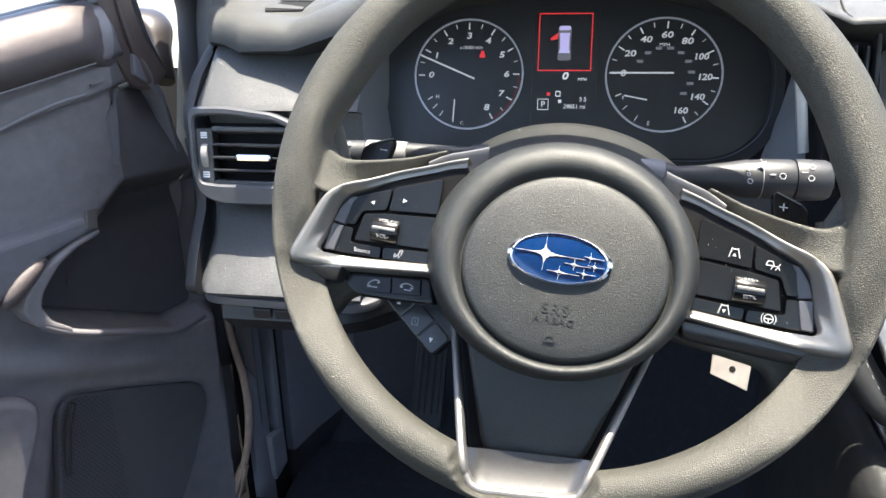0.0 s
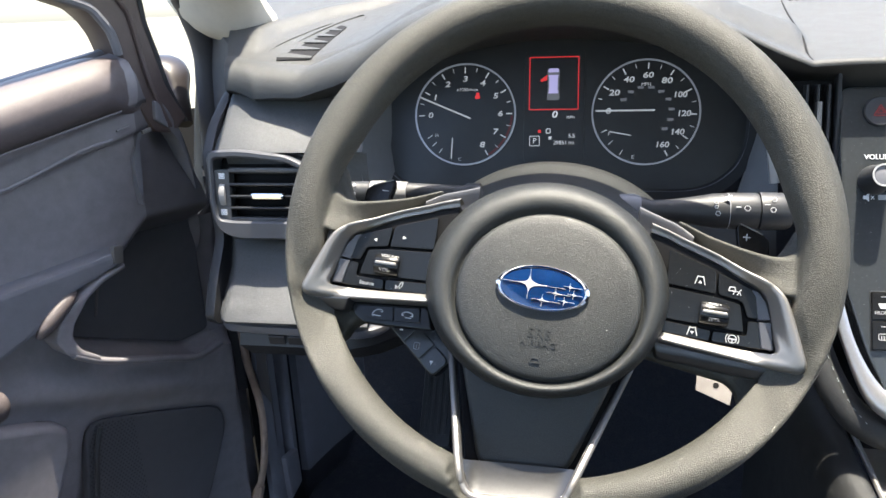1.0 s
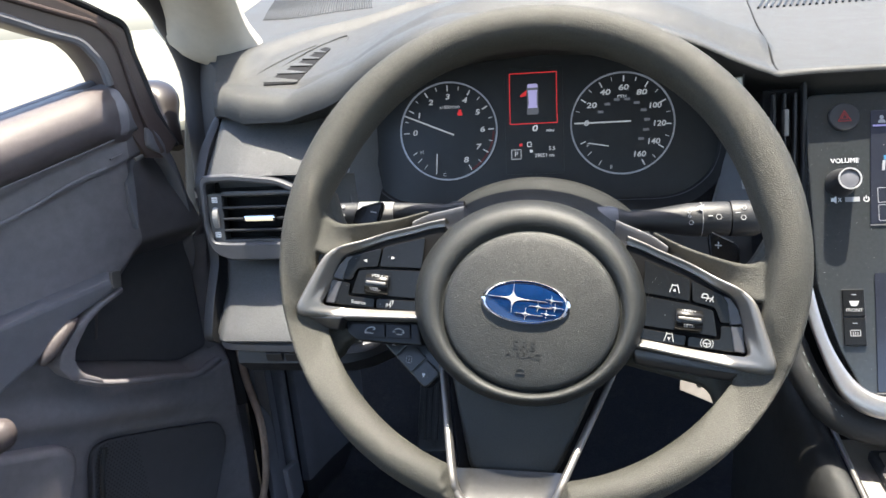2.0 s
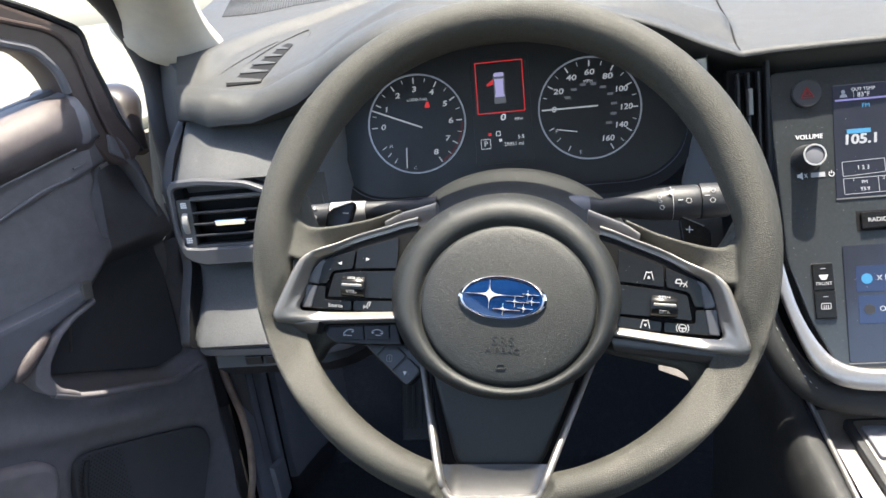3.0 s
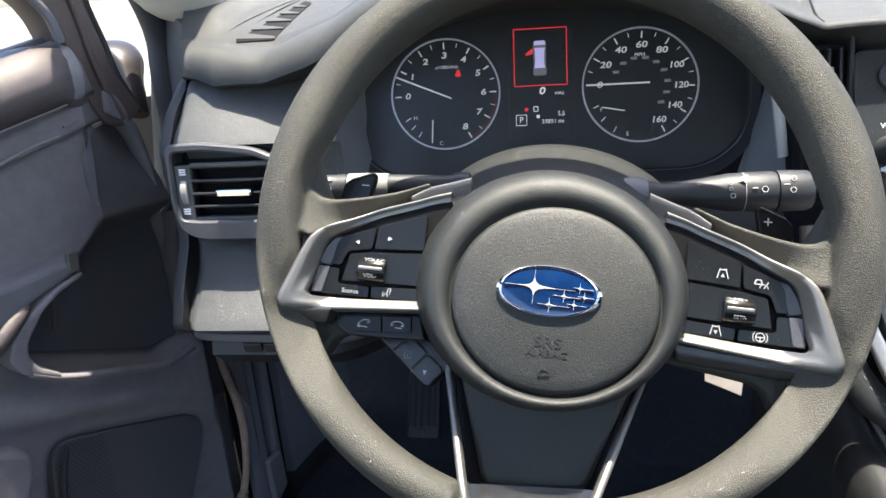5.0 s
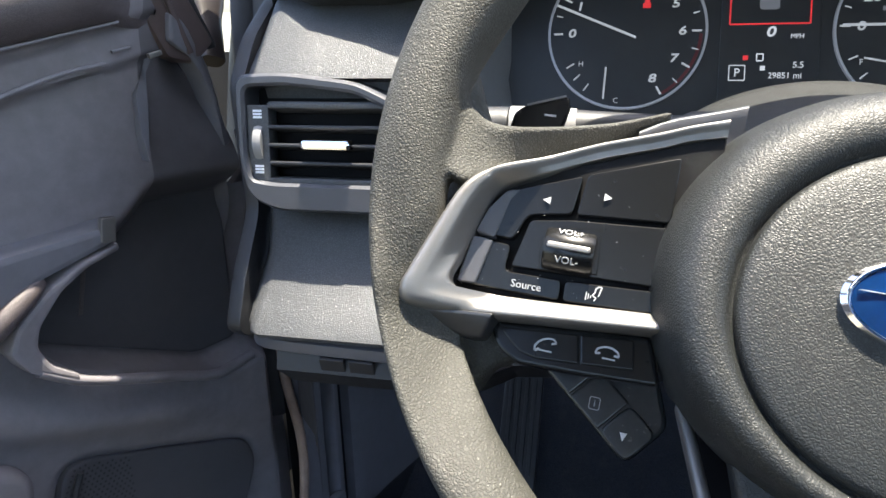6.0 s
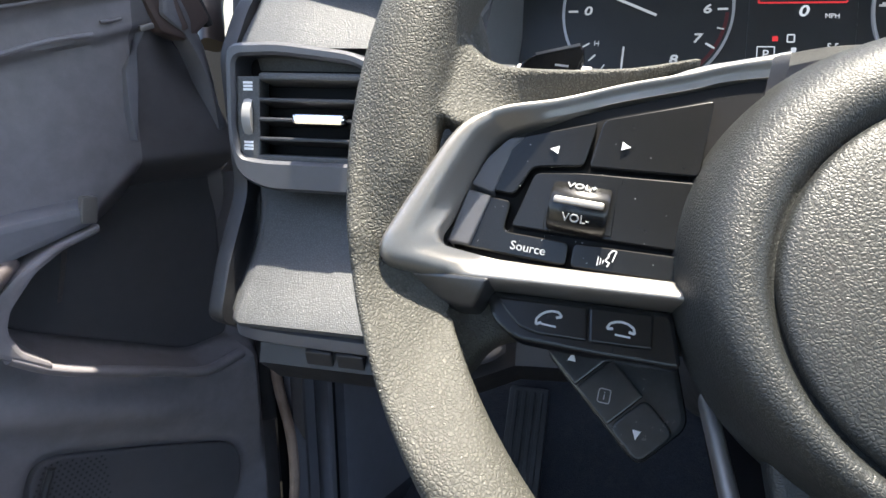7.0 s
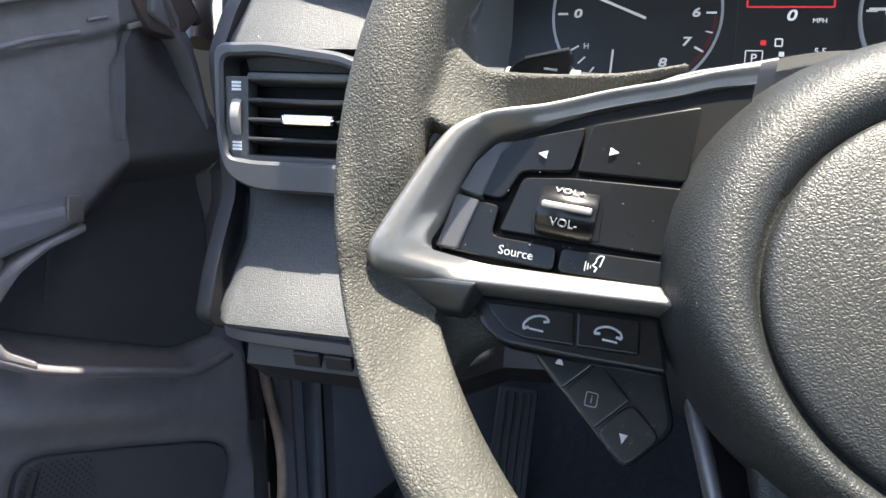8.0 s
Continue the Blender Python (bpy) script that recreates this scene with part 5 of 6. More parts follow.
    slab([(0.031 + 0.0017 * math.cos(a), 0.0545 + 0.0019 * math.sin(a)) for a in [2 * math.pi * i / 12 for i in range(12)]], z, z + 0.0003, 0.00005, bm=bm)
    part("symbol", bm, GREYPRINT, d)
    lettering("OUT TEMP", 0.0042, SCREENTXT, d, 0.0480, 0.0560, z)
    lettering("83°F", 0.0058, SCREENTXT, d, 0.0480, 0.0510, z)
    part("divider", stroke((0.0395, 0.0490), (0.0395, 0.0560), 0.0004, z), GREYPRINT, d)
    lettering("FM", 0.0054, CYAN, d, 0.0490, 0.0410, z)
    part("divider", stroke((0.0740, 0.0470), (0.0740, 0.0385), 0.0004, z), GREYPRINT, d)
    part("station_mark", bars([(0.0410, 0.0185, 0.020, 0.0040)], z), CYAN, d)
    lettering("105.1", 0.0120, GREYPRINT, d, 0.0420, 0.0110, z, bold=0.0004, shear=0.1).scale.x = 1.15
    lettering("105.1", 0.0066, SCREENTXT, d, 0.0720, 0.0270, z)
    part("text_bar", bars([(0.080, 0.0185, 0.012, 0.0026), (0.080, 0.0115, 0.012, 0.0026), (0.078, 0.0045, 0.018, 0.0026), (0.0690, 0.0185, 0.003, 0.004), (0.0690, 0.0115, 0.003, 0.004)], z), SCREENTXT, d)
    part("tile_frame", outline(rounded([(0.0245, -0.0215), (0.0600, -0.0195), (0.0600, -0.0075), (0.0245, -0.0085)], 0.001, 2), 0.0005, z), GREYPRINT, d)
    lettering("1 2 3", 0.0052, SCREENTXT, d, 0.0420, -0.0145, z)
    part("tile_frame", outline(rounded([(0.0245, -0.0375), (0.19, -0.0350), (0.19, -0.0215), (0.0245, -0.0235)], 0.001, 2), 0.0005, z), GREYPRINT, d)
    for x, a, b in ((0.0390, "1", "93.9"), (0.0640, "2", "107.1")):
        lettering(a, 0.0036, SCREENTXT, d, x - 0.006, -0.0250, z)
        lettering("FM", 0.0042, SCREENTXT, d, x + 0.003, -0.0275, z)
        lettering(b, 0.0046, SCREENTXT, d, x + 0.003, -0.0335, z)
    part("divider", stroke((0.0535, -0.0230), (0.0535, -0.0365), 0.0004, z), GREYPRINT, d)
    # button row
    for i, t in enumerate(("RADIO", "MEDIA")):
        x = 0.0355 + i * 0.0275
        b = part("button", slab(rounded([(x, -0.0545), (x + 0.0268, -0.0540), (x + 0.0268, -0.0690), (x, -0.0695)], 0.001), 0.0, 0.0040, 0.001), GLOSS, s, "black mode button")
        lettering(t, 0.0054, PRINT, b, x + 0.0134, -0.0617, 0.0041)
    part("row_bed", bars([(0.12, -0.062, 0.175, 0.018)], 0.0002), BLACK, s)
    # lower display
    d = part("lower_display", slab(rounded([(0.0185, -0.083), (0.20, -0.083), (0.20, -0.186), (0.0160, -0.186)], 0.002), 0.0004, 0.0014, 0.0004), SCREEN, s, "lit vehicle settings display")
    part("bottom_edge", bars([(0.108, -0.1868, 0.185, 0.0012)], 0.0008), SATIN, d)
    for y0, y1, t, m in ((-0.1015, -0.1245, "X MODE", CYAN), (-0.1275, -0.1525, "Others", DARK)):
        tile = part("tile", slab(rounded([(0.0275, y0), (0.095, y0), (0.095, y1), (0.0265, y1)], 0.002), 0.0014, 0.0018, 0.0003), SCREEN2, d)
        yc = (y0 + y1) / 2
        part("symbol", slab([(0.0360 + 0.0046 * math.cos(a), yc + 0.0046 * math.sin(a)) for a in [2 * math.pi * i / 24 for i in range(24)]], 0.0018, 0.0021, 0.0001), m, tile)
        lettering(t, 0.0068, SCREENTXT, tile, 0.0440, yc, 0.0020, align='LEFT')
    rng = random.Random(5)
    bm = bmesh.new()
    for _ in range(90):
        x, y, r = rng.uniform(-0.026, 0.10), rng.uniform(-0.18, 0.03), rng.uniform(0.00008, 0.00026)
        bm.faces.new([bm.verts.new((x + r * math.cos(a), y + r * math.sin(a), 0.0019)) for a in (0, 1.26, 2.51, 3.77, 5.03)])
    tagged(part("dust_speck", bm, PRINT, s), kind="stuff")
    # silver surround
    tr = sweep([(-0.037, -0.080, -0.006), (-0.0365, -0.10, 0.000), (-0.029, -0.135, 0.002), (-0.0165, -0.169, 0.004), (-0.003, -0.189, 0.006), (0.018, -0.1985, 0.008), (0.06, -0.2015, 0.009), (0.16, -0.204, 0.009), (0.34, -0.205, 0.009)], 0.0078, 0.0055, up=(0, 0, 1), n=8, power=3, seg=16, taper=lambda t: 0.65 + 0.60 * smooth(0.25, 0.55, t))
    part("silver_surround", tr, SILVER, s, "satin silver frame that sweeps round the lower corner")
    # padded edge with stitching below the surround
    pad = sweep([(-0.055, -0.06, -0.022), (-0.055, -0.11, -0.020), (-0.046, -0.150, -0.016), (-0.033, -0.183, -0.012), (-0.014, -0.207, -0.009), (0.02, -0.2195, -0.007), (0.10, -0.2250, -0.007), (0.34, -0.228, -0.007)], 0.0135, 0.010, up=(0, 0, 1), n=8, seg=16)
    part("padded_edge", pad, PADDARK, s, "black padded edge with pale stitches")
    line = curve_points([(-0.050, -0.115, -0.0095), (-0.041, -0.152, -0.0055), (-0.027, -0.188, -0.0015), (-0.010, -0.211, 0.0012)], 12)
    for off in (0.0, 0.0085):
        for i in range(2 if off else 0, len(line) - 1, 3):
            a, b = line[i], line[i + 1]
            nrm = Vector((b - a)).cross(Vector((0, 0, 1))).normalized() * off
            part("stitch", sweep([a + nrm - Vector((0, 0, off * 0.4)), (a + b) / 2 + nrm + Vector((0, 0, 0.0004 - off * 0.4)), b + nrm - Vector((0, 0, off * 0.4))], 0.0003, 0.0003, n=1, seg=5), GREYPRINT, s)
    # centre air vent on the driver's side of the stack
    v = thing("centre_air_vent", pose(0.222, 0.205, 1.005, 76, 0, 0), "tall narrow black air vent beside the centre stack", "air vent")
    part("frame", box(-0.017, 0.018, -0.075, 0.050, -0.03, -0.006, 0.003, 0.002), BLACK, v)
    for x in (-0.009, 0.0, 0.009):
        part("slat", box(x - 0.0012, x + 0.0012, -0.070, 0.045, -0.006, 0.004, 0.0008, 0.0008), DARK, v)
    part("frame_edge", box(0.0150, 0.0185, -0.078, 0.055, -0.006, 0.005, 0.001, 0.001), DARK, v)
    part("tab", box(-0.0018, 0.0022, 0.006, 0.030, 0.0, 0.009, 0.001, 0.001), SATIN, v, "bright airflow tab")


# ---- centre console ----
def build_console():
    c = thing("centre_console", pose(0, 0, 0), "padded centre console with a silver top panel", "console")
    rings = []
    for y, e in ((0.36, 0.775), (0.24, 0.762), (0.16, 0.750), (0.11, 0.742), (0.05, 0.735), (-0.05, 0.724), (-0.3, 0.70), (-0.9, 0.66)):
        rings.append(curve_points([(0.235, y, 0.35), (0.232, y, e - 0.09), (0.233, y, e - 0.035), (0.238, y, e - 0.012), (0.246, y, e - 0.002), (0.255, y, e), (0.261, y, e - 0.002), (0.265, y, e - 0.008)], 4))
    rings = [list(r) for r in zip(*[curve_points(c, 4) for c in zip(*rings)])]
    part("padded_side", loft(rings), PADDARK, c, "black grained side padding")
    edge = sweep([(0.2685, 0.22, 0.757), (0.2665, 0.11, 0.741), (0.2625, 0.0, 0.7285), (0.255, -0.12, 0.715), (0.25, -0.4, 0.69)], 0.0024, 0.0024, seg=10)
    part("edge_strip", edge, SILVER, c, "satin silver edge strip")
    top = [[(x, y, z) for x in (0.272, 0.30, 0.36, 0.46, 0.62)] for y, z in ((0.135, 0.738), (0.10, 0.733), (0.02, 0.7225), (-0.08, 0.710), (-0.4, 0.680), (-0.9, 0.65))]
    part("top_panel", loft(top), SILVER, c, "satin silver top panel")
    shelf = [[(x, y, z) for x in (0.262, 0.30, 0.40, 0.64)] for y, z in ((0.135, 0.739), (0.17, 0.742), (0.24, 0.748), (0.30, 0.752), (0.32, 0.80), (0.31, 0.86))]
    part("shelf", loft(shelf), BLACK, c, "dark storage shelf under the stack")
    # tray with a folding lid
    m = pose(0.314, 0.068, 0.7345, 7.2, 0, 0)
    tray = part("tray", slab(rounded([(-0.028, 0.045), (0.030, 0.045), (0.026, -0.045), (-0.024, -0.045)], 0.006), -0.004, 0.0035, 0.002), DARK, c, "recessed tray with a flap", m=m)
    part("tray_floor", slab(rounded([(-0.021, 0.040), (0.023, 0.040), (0.020, -0.040), (-0.019, -0.040)], 0.004), 0.0035, 0.0045, 0.0004), SILVER, tray)
    part("flap", slab(rounded([(-0.018, 0.030), (0.020, 0.030), (0.018, -0.010), (-0.017, -0.010)], 0.003), 0.0045, 0.0085, 0.0015), KICK, tray, "small grey flap")
    part("flap_mark", outline([(0.003 * math.cos(a), 0.010 + 0.003 * math.sin(a)) for a in [2 * math.pi * i / 8 for i in range(8)]], 0.0006, 0.0086), WHITE, tray)
    for x in (0.036,):
        part("rail", sweep([(x, 0.06, 0.004), (x * 0.96, 0.0, 0.005), (x * 0.86, -0.05, 0.004)], 0.0022, 0.0022, seg=8), SILVER, tray)
    sw = part("switch", slab(rounded([(-0.012, 0.008), (0.020, 0.008), (0.020, -0.020), (-0.012, -0.020)], 0.002), 0.0, 0.004, 0.001), GLOSS, c, "black console switch", m=pose(0.318, -0.022, 0.7185, 6.5, 0, 0))


# ---- footwell ----
def build_footwell():
    f = thing("footrest", pose(-0.221, 0.655, 0.452, 50, 0, 0), "ribbed black footrest pedal on the dark floor", "pedal")
    part("pad", slab(rounded([(-0.028, -0.080), (0.028, -0.080), (0.028, 0.085), (-0.028, 0.085)], 0.006), -0.012, 0.0, 0.003), DARK, f)
    for x in (-0.017, -0.006, 0.006, 0.017):
        part("rib", slab(rounded([(x - 0.003, -0.060), (x + 0.003, -0.060), (x + 0.003, 0.078), (x - 0.003, 0.078)], 0.001), 0.0, 0.003, 0.001), DARK, f)
    part("stud", revolve([(0.005, 0), (0.005, 0.003), (0.0004, 0.0035)], 20), DARK, f, m=pose(0, -0.068, 0))
    br = thing("steel_bracket", pose(0.150, 0.172, 0.777, 62, 4, -4), "pale steel bracket with a hole under the dashboard", "bracket")
    part("plate", slab(rounded([(-0.017, -0.010), (0.015, -0.020), (0.017, 0.010), (-0.017, 0.016)], 0.001), 0, 0.002, 0.0005), METAL, br)
    part("hole", revolve([(0.0028, 0.0), (0.0028, 0.0003), (0.0003, 0.0003)], 20), BLACK, br, m=pose(0.001, -0.003, 0.0021))
    k = thing("kick_panel", pose(0, 0, 0), "blue-grey plastic kick panel beside the footwell", "trim panel")
    at = lambda y, o, z: (-0.437 + 0.24 * (y - 0.409) + 0.97 * o, y - 0.23 * o, z)
    prof = [(0.500, -0.014), (0.503, -0.002), (0.507, 0.0), (0.54, 0.0), (0.575, 0.001), (0.60, 0.004), (0.68, 0.012)]
    part("panel", loft([[at(y, o, z) for y, o in prof] for z in (0.395, 0.40, 0.55, 0.70, 0.83)]), KICK, k, "blue-grey kick panel face")
    part("lower_panel", loft([[at(y, o - 0.006, z) for y, o in prof] for z in (0.33, 0.36, 0.396)]), DARK, k)
    prof = [(0.462, -0.012), (0.464, 0.0), (0.467, 0.003), (0.475, 0.003), (0.478, 0.0), (0.480, -0.012)]
    part("post", loft([[at(y, o, z) for y, o in prof] for z in (0.44, 0.60, 0.83)]), KICK, k)
    part("post_foot", slab(rounded([(0.448, 0.465), (0.482, 0.462), (0.484, 0.40), (0.452, 0.385)], 0.004), 0.0, 0.010, 0.003), KICK, k, m=Matrix(((0.233, 0, 0.972, -0.437 - 0.098), (0.972, 0, -0.233, 0.0), (0, 1, 0, 0), (0, 0, 0, 1))))
    prof = [(0.411, -0.010), (0.412, -0.002), (0.415, 0.0), (0.430, 0.002), (0.447, 0.0), (0.452, -0.012)]
    part("edge_trim", loft([[at(y, o, z) for y, o in prof] for z in (0.30, 0.45, 0.60, 0.83)]), KICK, k, "grey trim along the door opening")
    part("groove_back", loft([[at(y, -0.013, z) for y in (0.40, 0.44, 0.52)] for z in (0.30, 0.83)]), BLACK, k)
    part("sill_cover", loft([[(-0.455, y, 0.36), (-0.43, y, 0.40), (-0.39, y, 0.40), (-0.37, y, 0.35)] for y in (0.38, 0.3, -0.1, -0.6)]), DARK, k)
    s = thing("door_seal", pose(0, 0, 0), "tan rubber door seal hanging along the door opening", "seal")
    part("strip", sweep([(-0.447, 0.398, 0.70), (-0.446, 0.400, 0.65), (-0.438, 0.405, 0.585), (-0.437, 0.405, 0.53), (-0.441, 0.400, 0.48), (-0.450, 0.395, 0.44)], 0.0055, 0.006, up=(0, 1, 0), seg=10), TAN, s)
    for x0, x1, wd in ((-0.450, -0.512, 0.006), (-0.448, -0.494, 0.004), (-0.445, -0.478, 0.003)):
        part("strip", sweep([(x0, 0.394, 0.442), (x0 * 0.7 + x1 * 0.3, 0.391, 0.405), (x0 * 0.35 + x1 * 0.65, 0.388, 0.365), (x1, 0.384, 0.32), (x1 * 1.06 , 0.38, 0.27)], wd, 0.006, up=(0, 1, 0), seg=10), TAN, s)


# ---- open driver's door ----
DOOR = pose(-0.445, 0.32, 0, 0, 0, math.degrees(math.atan2(-0.92, -0.393)))


POCKET = [(0.105, 0.868), (0.150, 0.850), (0.196, 0.812), (0.188, 0.788), (0.160, 0.768), (0.016, 0.702), (-0.050, 0.705), (-0.050, 0.90), (0.06, 0.905)]
SPEAKER = rounded([(0.162, 0.691), (0.080, 0.660), (-0.010, 0.622), (-0.020, 0.585), (0.022, 0.498), (0.06, 0.44), (0.22, 0.44), (0.205, 0.56), (0.184, 0.680)], 0.022)


FRONT_EDGE = [(0.36, -0.035), (0.90, -0.032), (0.94, -0.022), (0.98, -0.006), (1.0, 0.010), (1.02, 0.034), (1.05, 0.052), (1.10, 0.062)]


def door_face(s, z):
    """How far the door lining stands in from its plane."""
    belt = 1.100 - 0.19 * s
    k = (z - 0.86) / (belt - 0.86)
    y = 0.0
    if z > 0.86:
        y = 0.010 * math.exp(-((k - 0.86) / 0.10) ** 2)
        c1 = 1.048 - 0.238 * s
        c2 = 1.016 - 0.207 * s
        y += -0.006 * smooth(c1 + 0.002, c1 - 0.002, z) - 0.008 * smooth(c2 + 0.001, c2 - 0.003, z)
        y -= 0.03 * smooth(0.97, 1.03, k)
    else:
        y = -0.014
    y -= 0.040 * smooth(-0.003, 0.010 + 0.024 * smooth(0.79, 0.87, z), edge_distance(POCKET, s, z))
    y -= 0.007 * smooth(-0.004, 0.010, edge_distance(SPEAKER, s, z))
    crease = 0.664 + 0.385 * s
    y -= 0.14 * min(0.20, max(0, crease - 0.01 - z))
    y += 0.010 * math.exp(-((z - crease) / 0.018) ** 2) * smooth(0.0, 0.1, s)
    y -= 0.05 * smooth(0.045, -0.03, s) * smooth(0.92, 1.02, z)
    return y


def build_door():
    d = thing("car_door", DOOR, "open dark driver's door with window frame, armrest and speaker", "car door")
    rows = []
    for i in range(140):
        s = -0.035 + 0.004 * i if i < 106 else 0.389 + 0.018 * (i - 106)
        row = []
        for j in range(190):
            belt = 1.103 - 0.19 * min(s, 0.5)
            z = 0.36 + (belt - 0.36) * j / 189
            q = max(s, lerp(FRONT_EDGE, z)) if s < 0.10 else s
            row.append((q, door_face(q, z), z))
        rows.append(row)
    cut = next(i for i, r in enumerate(rows) if r[0][0] > 0.058)
    lining = loft([r[:99] for r in rows[:cut]], bm=loft(rows[cut - 1:]))
    part("lining", lining, DOORMAT, d, "dark moulded door lining", sharp=60)
    # same plastic as the lining; the forward end's shade is in this darker colour
    part("forward_lining", loft([r[98:] for r in rows[:cut]]), DOORSHADE, d, "forward end of the lining, coloured darker for shade", sharp=60)
    # rounded forward end, tucked behind the door opening
    rows = []
    for k in range(15):
        t = k / 14
        s = -0.031 - 0.064 * t
        rows.append([(s, min(door_face(-0.031, z), -0.014 - 0.056 * smooth(0.0, 0.75, t)), z) for z in [0.36 + 0.0185 * j for j in range(32)]])
    part("hinge_cover", loft(rows), DOORMAT, d, "dark rounded forward end of the door")
    # soft upper pad, sunlit
    rings = []
    for i in range(40):
        s = 0.048 + 0.957 * (i / 39) ** 1.3
        belt = 1.1035 - 0.19 * min(s, 0.5)
        e = smooth(0.048, 0.10, s)
        ring = []
        for dy, dz in ((-0.035, 0.002), (-0.010, 0.004), (0.010, 0.0), (0.022, -0.010), (0.0285, -0.024), (0.026, -0.038), (0.015, -0.050), (0.004, -0.056)):
            ring.append((s, dy * (0.2 + 0.8 * e) - 0.006 * (1 - e), belt + dz - 0.012 * (1 - e)))
        rings.append(ring)
    part("upper_pad", loft(rings), DOORPAD, d, "soft brownish upper pad in the sun")
    up = Matrix(((1, 0, 0, 0), (0, 0, 1, 0), (0, 1, 0, 0), (0, 0, 0, 1)))
    frame_poly = [(-0.011, 1.012), (0.011, 1.052), (0.019, 1.086), (0.028, 1.121), (0.031, 1.148), (0.052, 1.161), (0.079, 1.174), (0.110, 1.188), (0.30, 1.250), (0.62, 1.345), (1.0, 1.43), (1.0, 1.39), (0.62, 1.305), (0.30, 1.210), (0.17, 1.168), (0.122, 1.150), (0.090, 1.139), (0.077, 1.126), (0.068, 1.111), (0.063, 1.095), (0.056, 1.070), (0.050, 1.03), (0.036, 1.002), (0.010, 0.995)]
    part("window_frame", slab(rounded(frame_poly, 0.005), -0.050, -0.001, 0.005), FRAME, d, "dark brown upper window frame", m=up)
    part("frame_seal", sweep([(0.062, -0.006, 1.090), (0.069, -0.003, 1.112), (0.079, -0.002, 1.127), (0.092, -0.002, 1.140), (0.124, -0.002, 1.151), (0.17, -0.002, 1.169), (0.30, -0.002, 1.211), (0.62, -0.002, 1.306), (0.98, -0.002, 1.39)], 0.005, 0.005, up=(0, 1, 0), seg=8), KICK, d, "grey window channel")
    part("frame_rib", sweep([(0.016, 0.0, 1.005), (0.031, 0.0005, 1.045), (0.037, 0.0005, 1.073), (0.044, 0.0005, 1.12), (0.051, 0.0005, 1.139), (0.070, 0.0005, 1.156), (0.115, 0.0005, 1.171), (0.30, 0.0005, 1.231), (0.62, 0.0005, 1.326), (0.98, 0.0005, 1.41)], 0.0030, 0.0030, up=(0, 1, 0), seg=8), FRAME, d)
    part("frame_seal", sweep([(-0.012, -0.010, 1.008), (0.008, -0.008, 1.05), (0.016, -0.008, 1.086), (0.025, -0.008, 1.121), (0.029, -0.008, 1.150), (0.050, -0.008, 1.164), (0.11, -0.008, 1.191), (0.30, -0.008, 1.253), (0.62, -0.008, 1.348)], 0.004, 0.006, up=(0, 1, 0), seg=8), DARK, d)
    part("belt_seal", sweep([(0.06, -0.040, 1.091), (0.2, -0.044, 1.064), (0.5, -0.046, 1.007), (1.0, -0.046, 1.005)], 0.008, 0.005, seg=8), KICK, d)
    # forward end of the door
    cov = rounded([(0.034, 1.038), (0.020, 1.032), (0.008, 1.016), (-0.004, 0.992), (-0.012, 0.962), (-0.016, 0.92), (-0.011, 0.935), (-0.003, 0.966), (0.006, 0.986), (0.018, 1.002), (0.037, 1.016)], 0.003)
    part("end_cover", slab(cov, -0.020, 0.004, 0.004, lambda x, y: -0.25 * max(0, 0.03 - x)), KICK, d, "grey curved end cover", m=up)
    part("bright_tab", box(-0.006, 0.006, -0.0022, 0.0022, 0, 0.004, 0.001, 0.001), SATIN, d, "small bright clip", m=up @ pose(0.054, 1.0065, 0.006, 0, 0, -12))
    # paler tilted strip imitates a sliver of sunlight on the door end
    part("sunlit_sliver", slab([(0.0445, 1.003), (0.0505, 1.002), (0.0560, 0.965), (0.0655, 0.922), (0.0675, 0.945), (0.0650, 0.976)], -0.030, -0.0125, 0.0006, lambda x, z: 0.12 * (1.003 - z)), KICK, d, "narrow pale wedge drawn for a sunlit sliver", m=up)
    for pts, r in (([(0.60, 0.003, 0.912), (0.40, 0.004, 0.945), (0.228, 0.004, 0.972), (0.134, 0.001, 0.9955), (0.090, -0.003, 1.0015)], 0.0018), ([(0.60, 0.012, 0.952), (0.40, 0.012, 0.978), (0.219, 0.011, 1.008), (0.079, 0.006, 1.0315)], 0.0012), ([(0.083, -0.003, 1.010), (0.066, -0.005, 1.0125)], 0.0012)):
        part("crease_bead", sweep(pts, r, r, up=(0, 1, 0), seg=8), DOORMAT, d)
    # thin paler strip drawn for the lit line along the pocket's inner edge
    part("lit_edge_strip", slab([(0.092, 0.890), (0.097, 0.889), (0.112, 0.849), (0.125, 0.795), (0.121, 0.796), (0.107, 0.849)], -0.06, -0.048, 0.001), DOORPAD, d, m=up)
    # armrest and pull
    arm = [(0.108, 0.884), (0.28, 0.876), (0.60, 0.865), (0.60, 0.800), (0.300, 0.795), (0.226, 0.822), (0.175, 0.853), (0.112, 0.868)]
    part("armrest", slab(rounded(arm, 0.006), -0.03, 0.012, 0.006), KICK, d, "grey armrest band", m=up)
    ins = sweep([(0.170, 0.006, 0.853), (0.182, 0.010, 0.848), (0.198, 0.012, 0.838), (0.210, 0.012, 0.828), (0.218, 0.008, 0.819)], 0.0085, 0.0070, up=(0, 1, 0), n=6, seg=16, taper=lambda t: 0.15 + 0.85 * math.sin(math.pi * min(1, 0.06 + 0.9 * t)) ** 0.6)
    part("pull_insert", ins, DOORPAD, d, "sunlit soft insert")
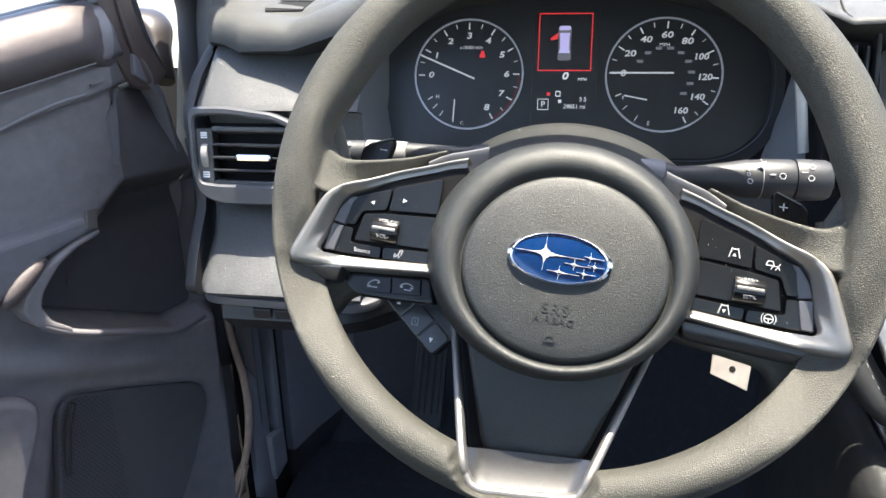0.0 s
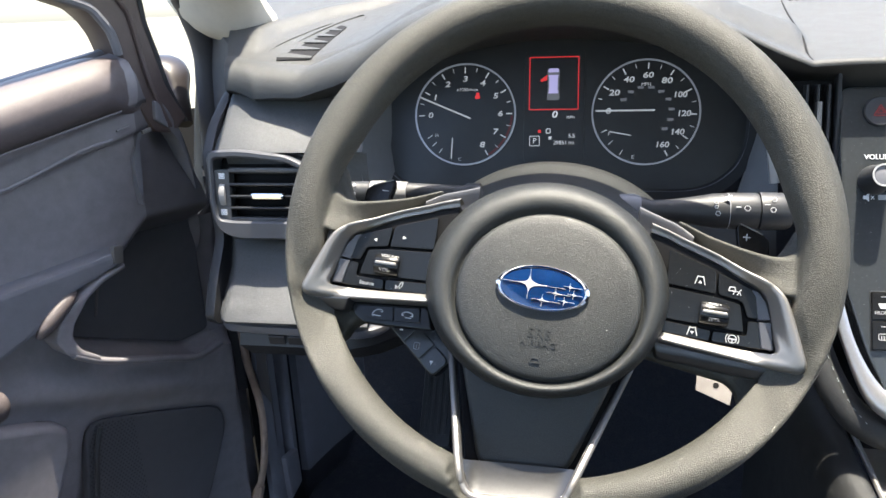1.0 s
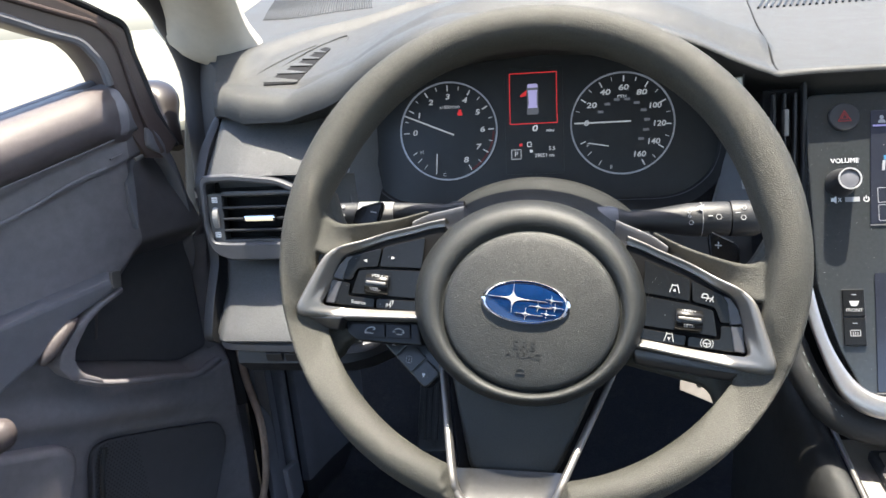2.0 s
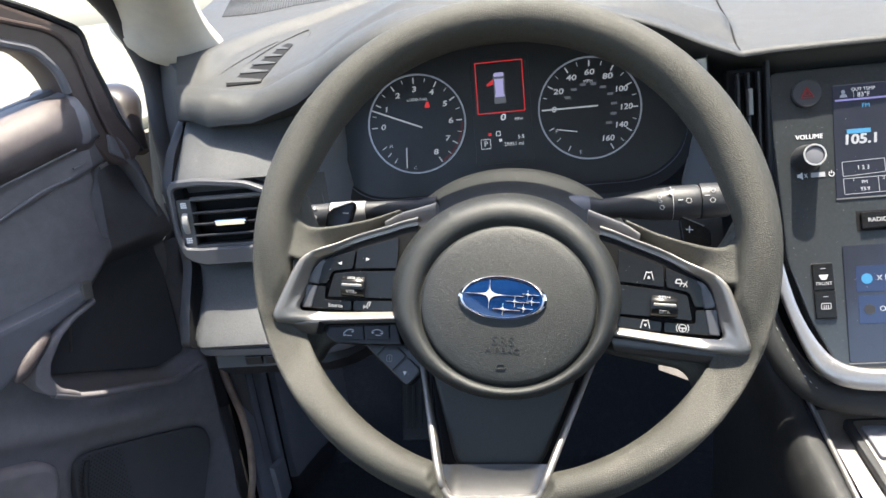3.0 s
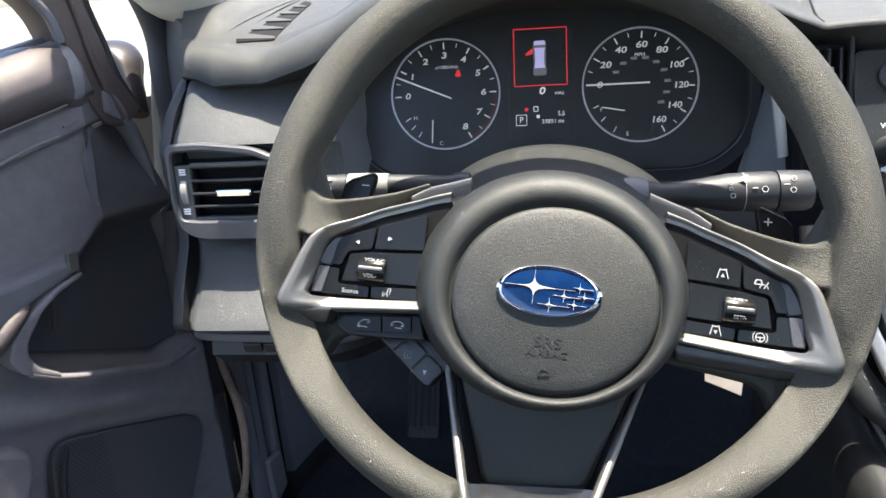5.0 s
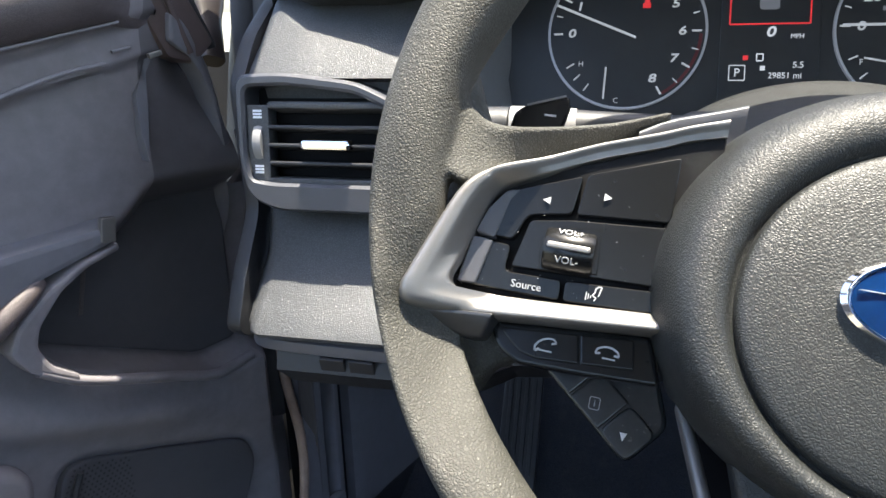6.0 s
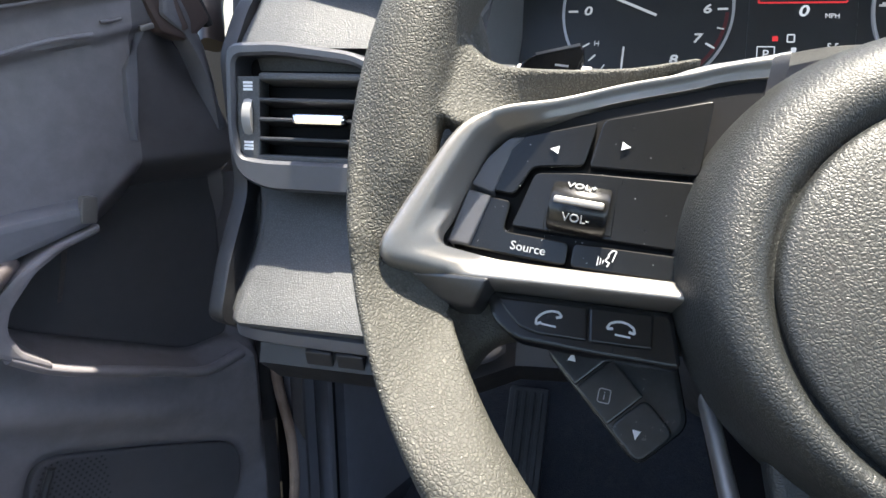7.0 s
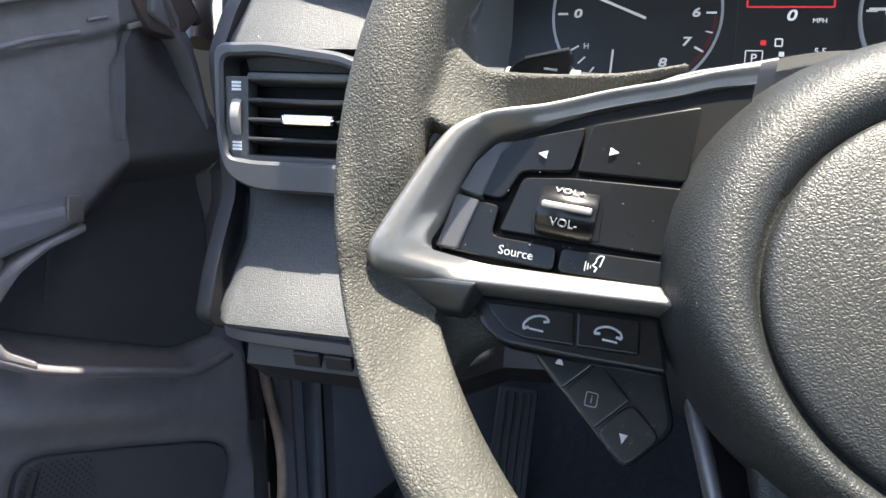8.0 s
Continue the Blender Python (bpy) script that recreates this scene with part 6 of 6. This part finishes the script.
    pull = [(0.110, 0.868), (0.143, 0.860), (0.173, 0.845), (0.197, 0.825), (0.204, 0.808), (0.195, 0.790), (0.160, 0.766), (0.158, 0.773), (0.177, 0.789), (0.184, 0.806), (0.180, 0.820), (0.160, 0.842), (0.138, 0.854), (0.110, 0.861)]
    part("pull_loop", slab(rounded(pull, 0.004), -0.045, 0.012, 0.004), DOORMAT, d, "grey curved pull handle loop", m=up)
    part("handle_pin", box(-0.006, 0.006, -0.010, 0.010, 0, 0.006, 0.002, 0.001), SATIN, d, "small bright handle end", m=up @ pose(0.118, 0.880, 0.008, 0, 0, 8))
    part("armrest_end", sweep([(0.272, 0.028, 0.780), (0.300, 0.030, 0.778), (0.36, 0.03, 0.780), (0.46, 0.03, 0.785)], 0.016, 0.016, up=(0, 0, 1), n=8, seg=18, power=2.4, taper=lambda t: 0.35 + 0.65 * smooth(-0.12, 0.14, t)), DOORPAD, d, "sunlit rounded armrest end")
    sill = sweep([(0.186, 0.006, 0.786), (0.160, 0.006, 0.768), (0.125, 0.002, 0.751), (0.070, -0.006, 0.727), (0.022, -0.014, 0.706), (-0.024, -0.022, 0.705)], 0.0045, 0.0060, up=(0, 1, 0), n=6, seg=14)
    part("pocket_sill", sill, DOORMAT, d, "rounded lower lip of the door pocket")
    # lower map pocket and speaker
    pk = [(0.60, 0.80), (0.30, 0.748), (0.215, 0.714), (0.203, 0.700), (0.204, 0.68), (0.232, 0.62), (0.26, 0.52), (0.60, 0.50)]
    part("map_pocket", slab(rounded(pk, 0.012), -0.03, 0.002, 0.008), DOORMAT, d, "dark door pocket with a rounded edge", m=up, sharp=60)
    # dark sheet over the recess: the pocket's shade put into colour
    pocket_shade = [(0.106, 0.853), (0.140, 0.840), (0.176, 0.808), (0.170, 0.790), (0.150, 0.778), (0.018, 0.716), (-0.030, 0.717), (-0.030, 0.884), (0.06, 0.884)]
    part("pocket_shade_sheet", slab(rounded(pocket_shade, 0.010), -0.075, -0.0490, 0.003), GRILLE_SHADE, d, "dark sheet for the shade inside the door pocket", m=up)
    ring = rounded(SPEAKER, 0.012)
    sp = part("speaker_grille", slab(inset(ring, 0.006), -0.03, -0.019, 0.002), GRILLE_SHADE, d, "dark perforated speaker grille", m=up)
    bm = bmesh.new()
    for i in range(46):
        for j in range(60):
            x, z = -0.02 + 0.0046 * (i + 0.5 * (j % 2)), 0.45 + 0.0040 * j
            if x > 0.12 and edge_distance(SPEAKER, x, z) > 0.009:
                vs = [bm.verts.new((x + 0.0013 * math.cos(a), z + 0.0013 * math.sin(a), -0.0186)) for a in (0.4, 1.97, 3.54, 5.1)]
                bm.faces.new(vs)
    tagged(part("perforation", bm, DARK, sp), kind="stuff")
    part("speaker_rim", sweep([(0.186, -0.010, 0.60), (0.176, -0.009, 0.655), (0.166, -0.009, 0.680)], 0.003, 0.003, up=(0, 1, 0), seg=8), DARK, sp.parent)
    # outer skin and mirror
    part("outer_skin", box(-0.02, 1.05, -0.14, -0.10, 0.30, 1.06, 0.02, 0.01), PAINT, d)
    part("door_core", box(-0.02, 1.05, -0.10, -0.062, 0.30, 1.02, 0.01, 0.004), BLACK, d)
    mi = part("mirror_housing", sweep([(-0.070, -0.09, 0.99), (-0.085, -0.11, 1.025), (-0.098, -0.14, 1.052), (-0.100, -0.20, 1.055), (-0.095, -0.30, 1.055)], 0.022, 0.028, up=(1, 0, 0), seg=16, power=3, taper=lambda t: 0.45 + 0.55 * smooth(0.2, 0.6, t)), PAINT, d, "dark brown side mirror housing")


build_ground()
build_shell()
build_dashboard()
build_vent()
build_cluster()
build_wheel()
build_column()
build_stack()
build_console()
build_footwell()
build_door()
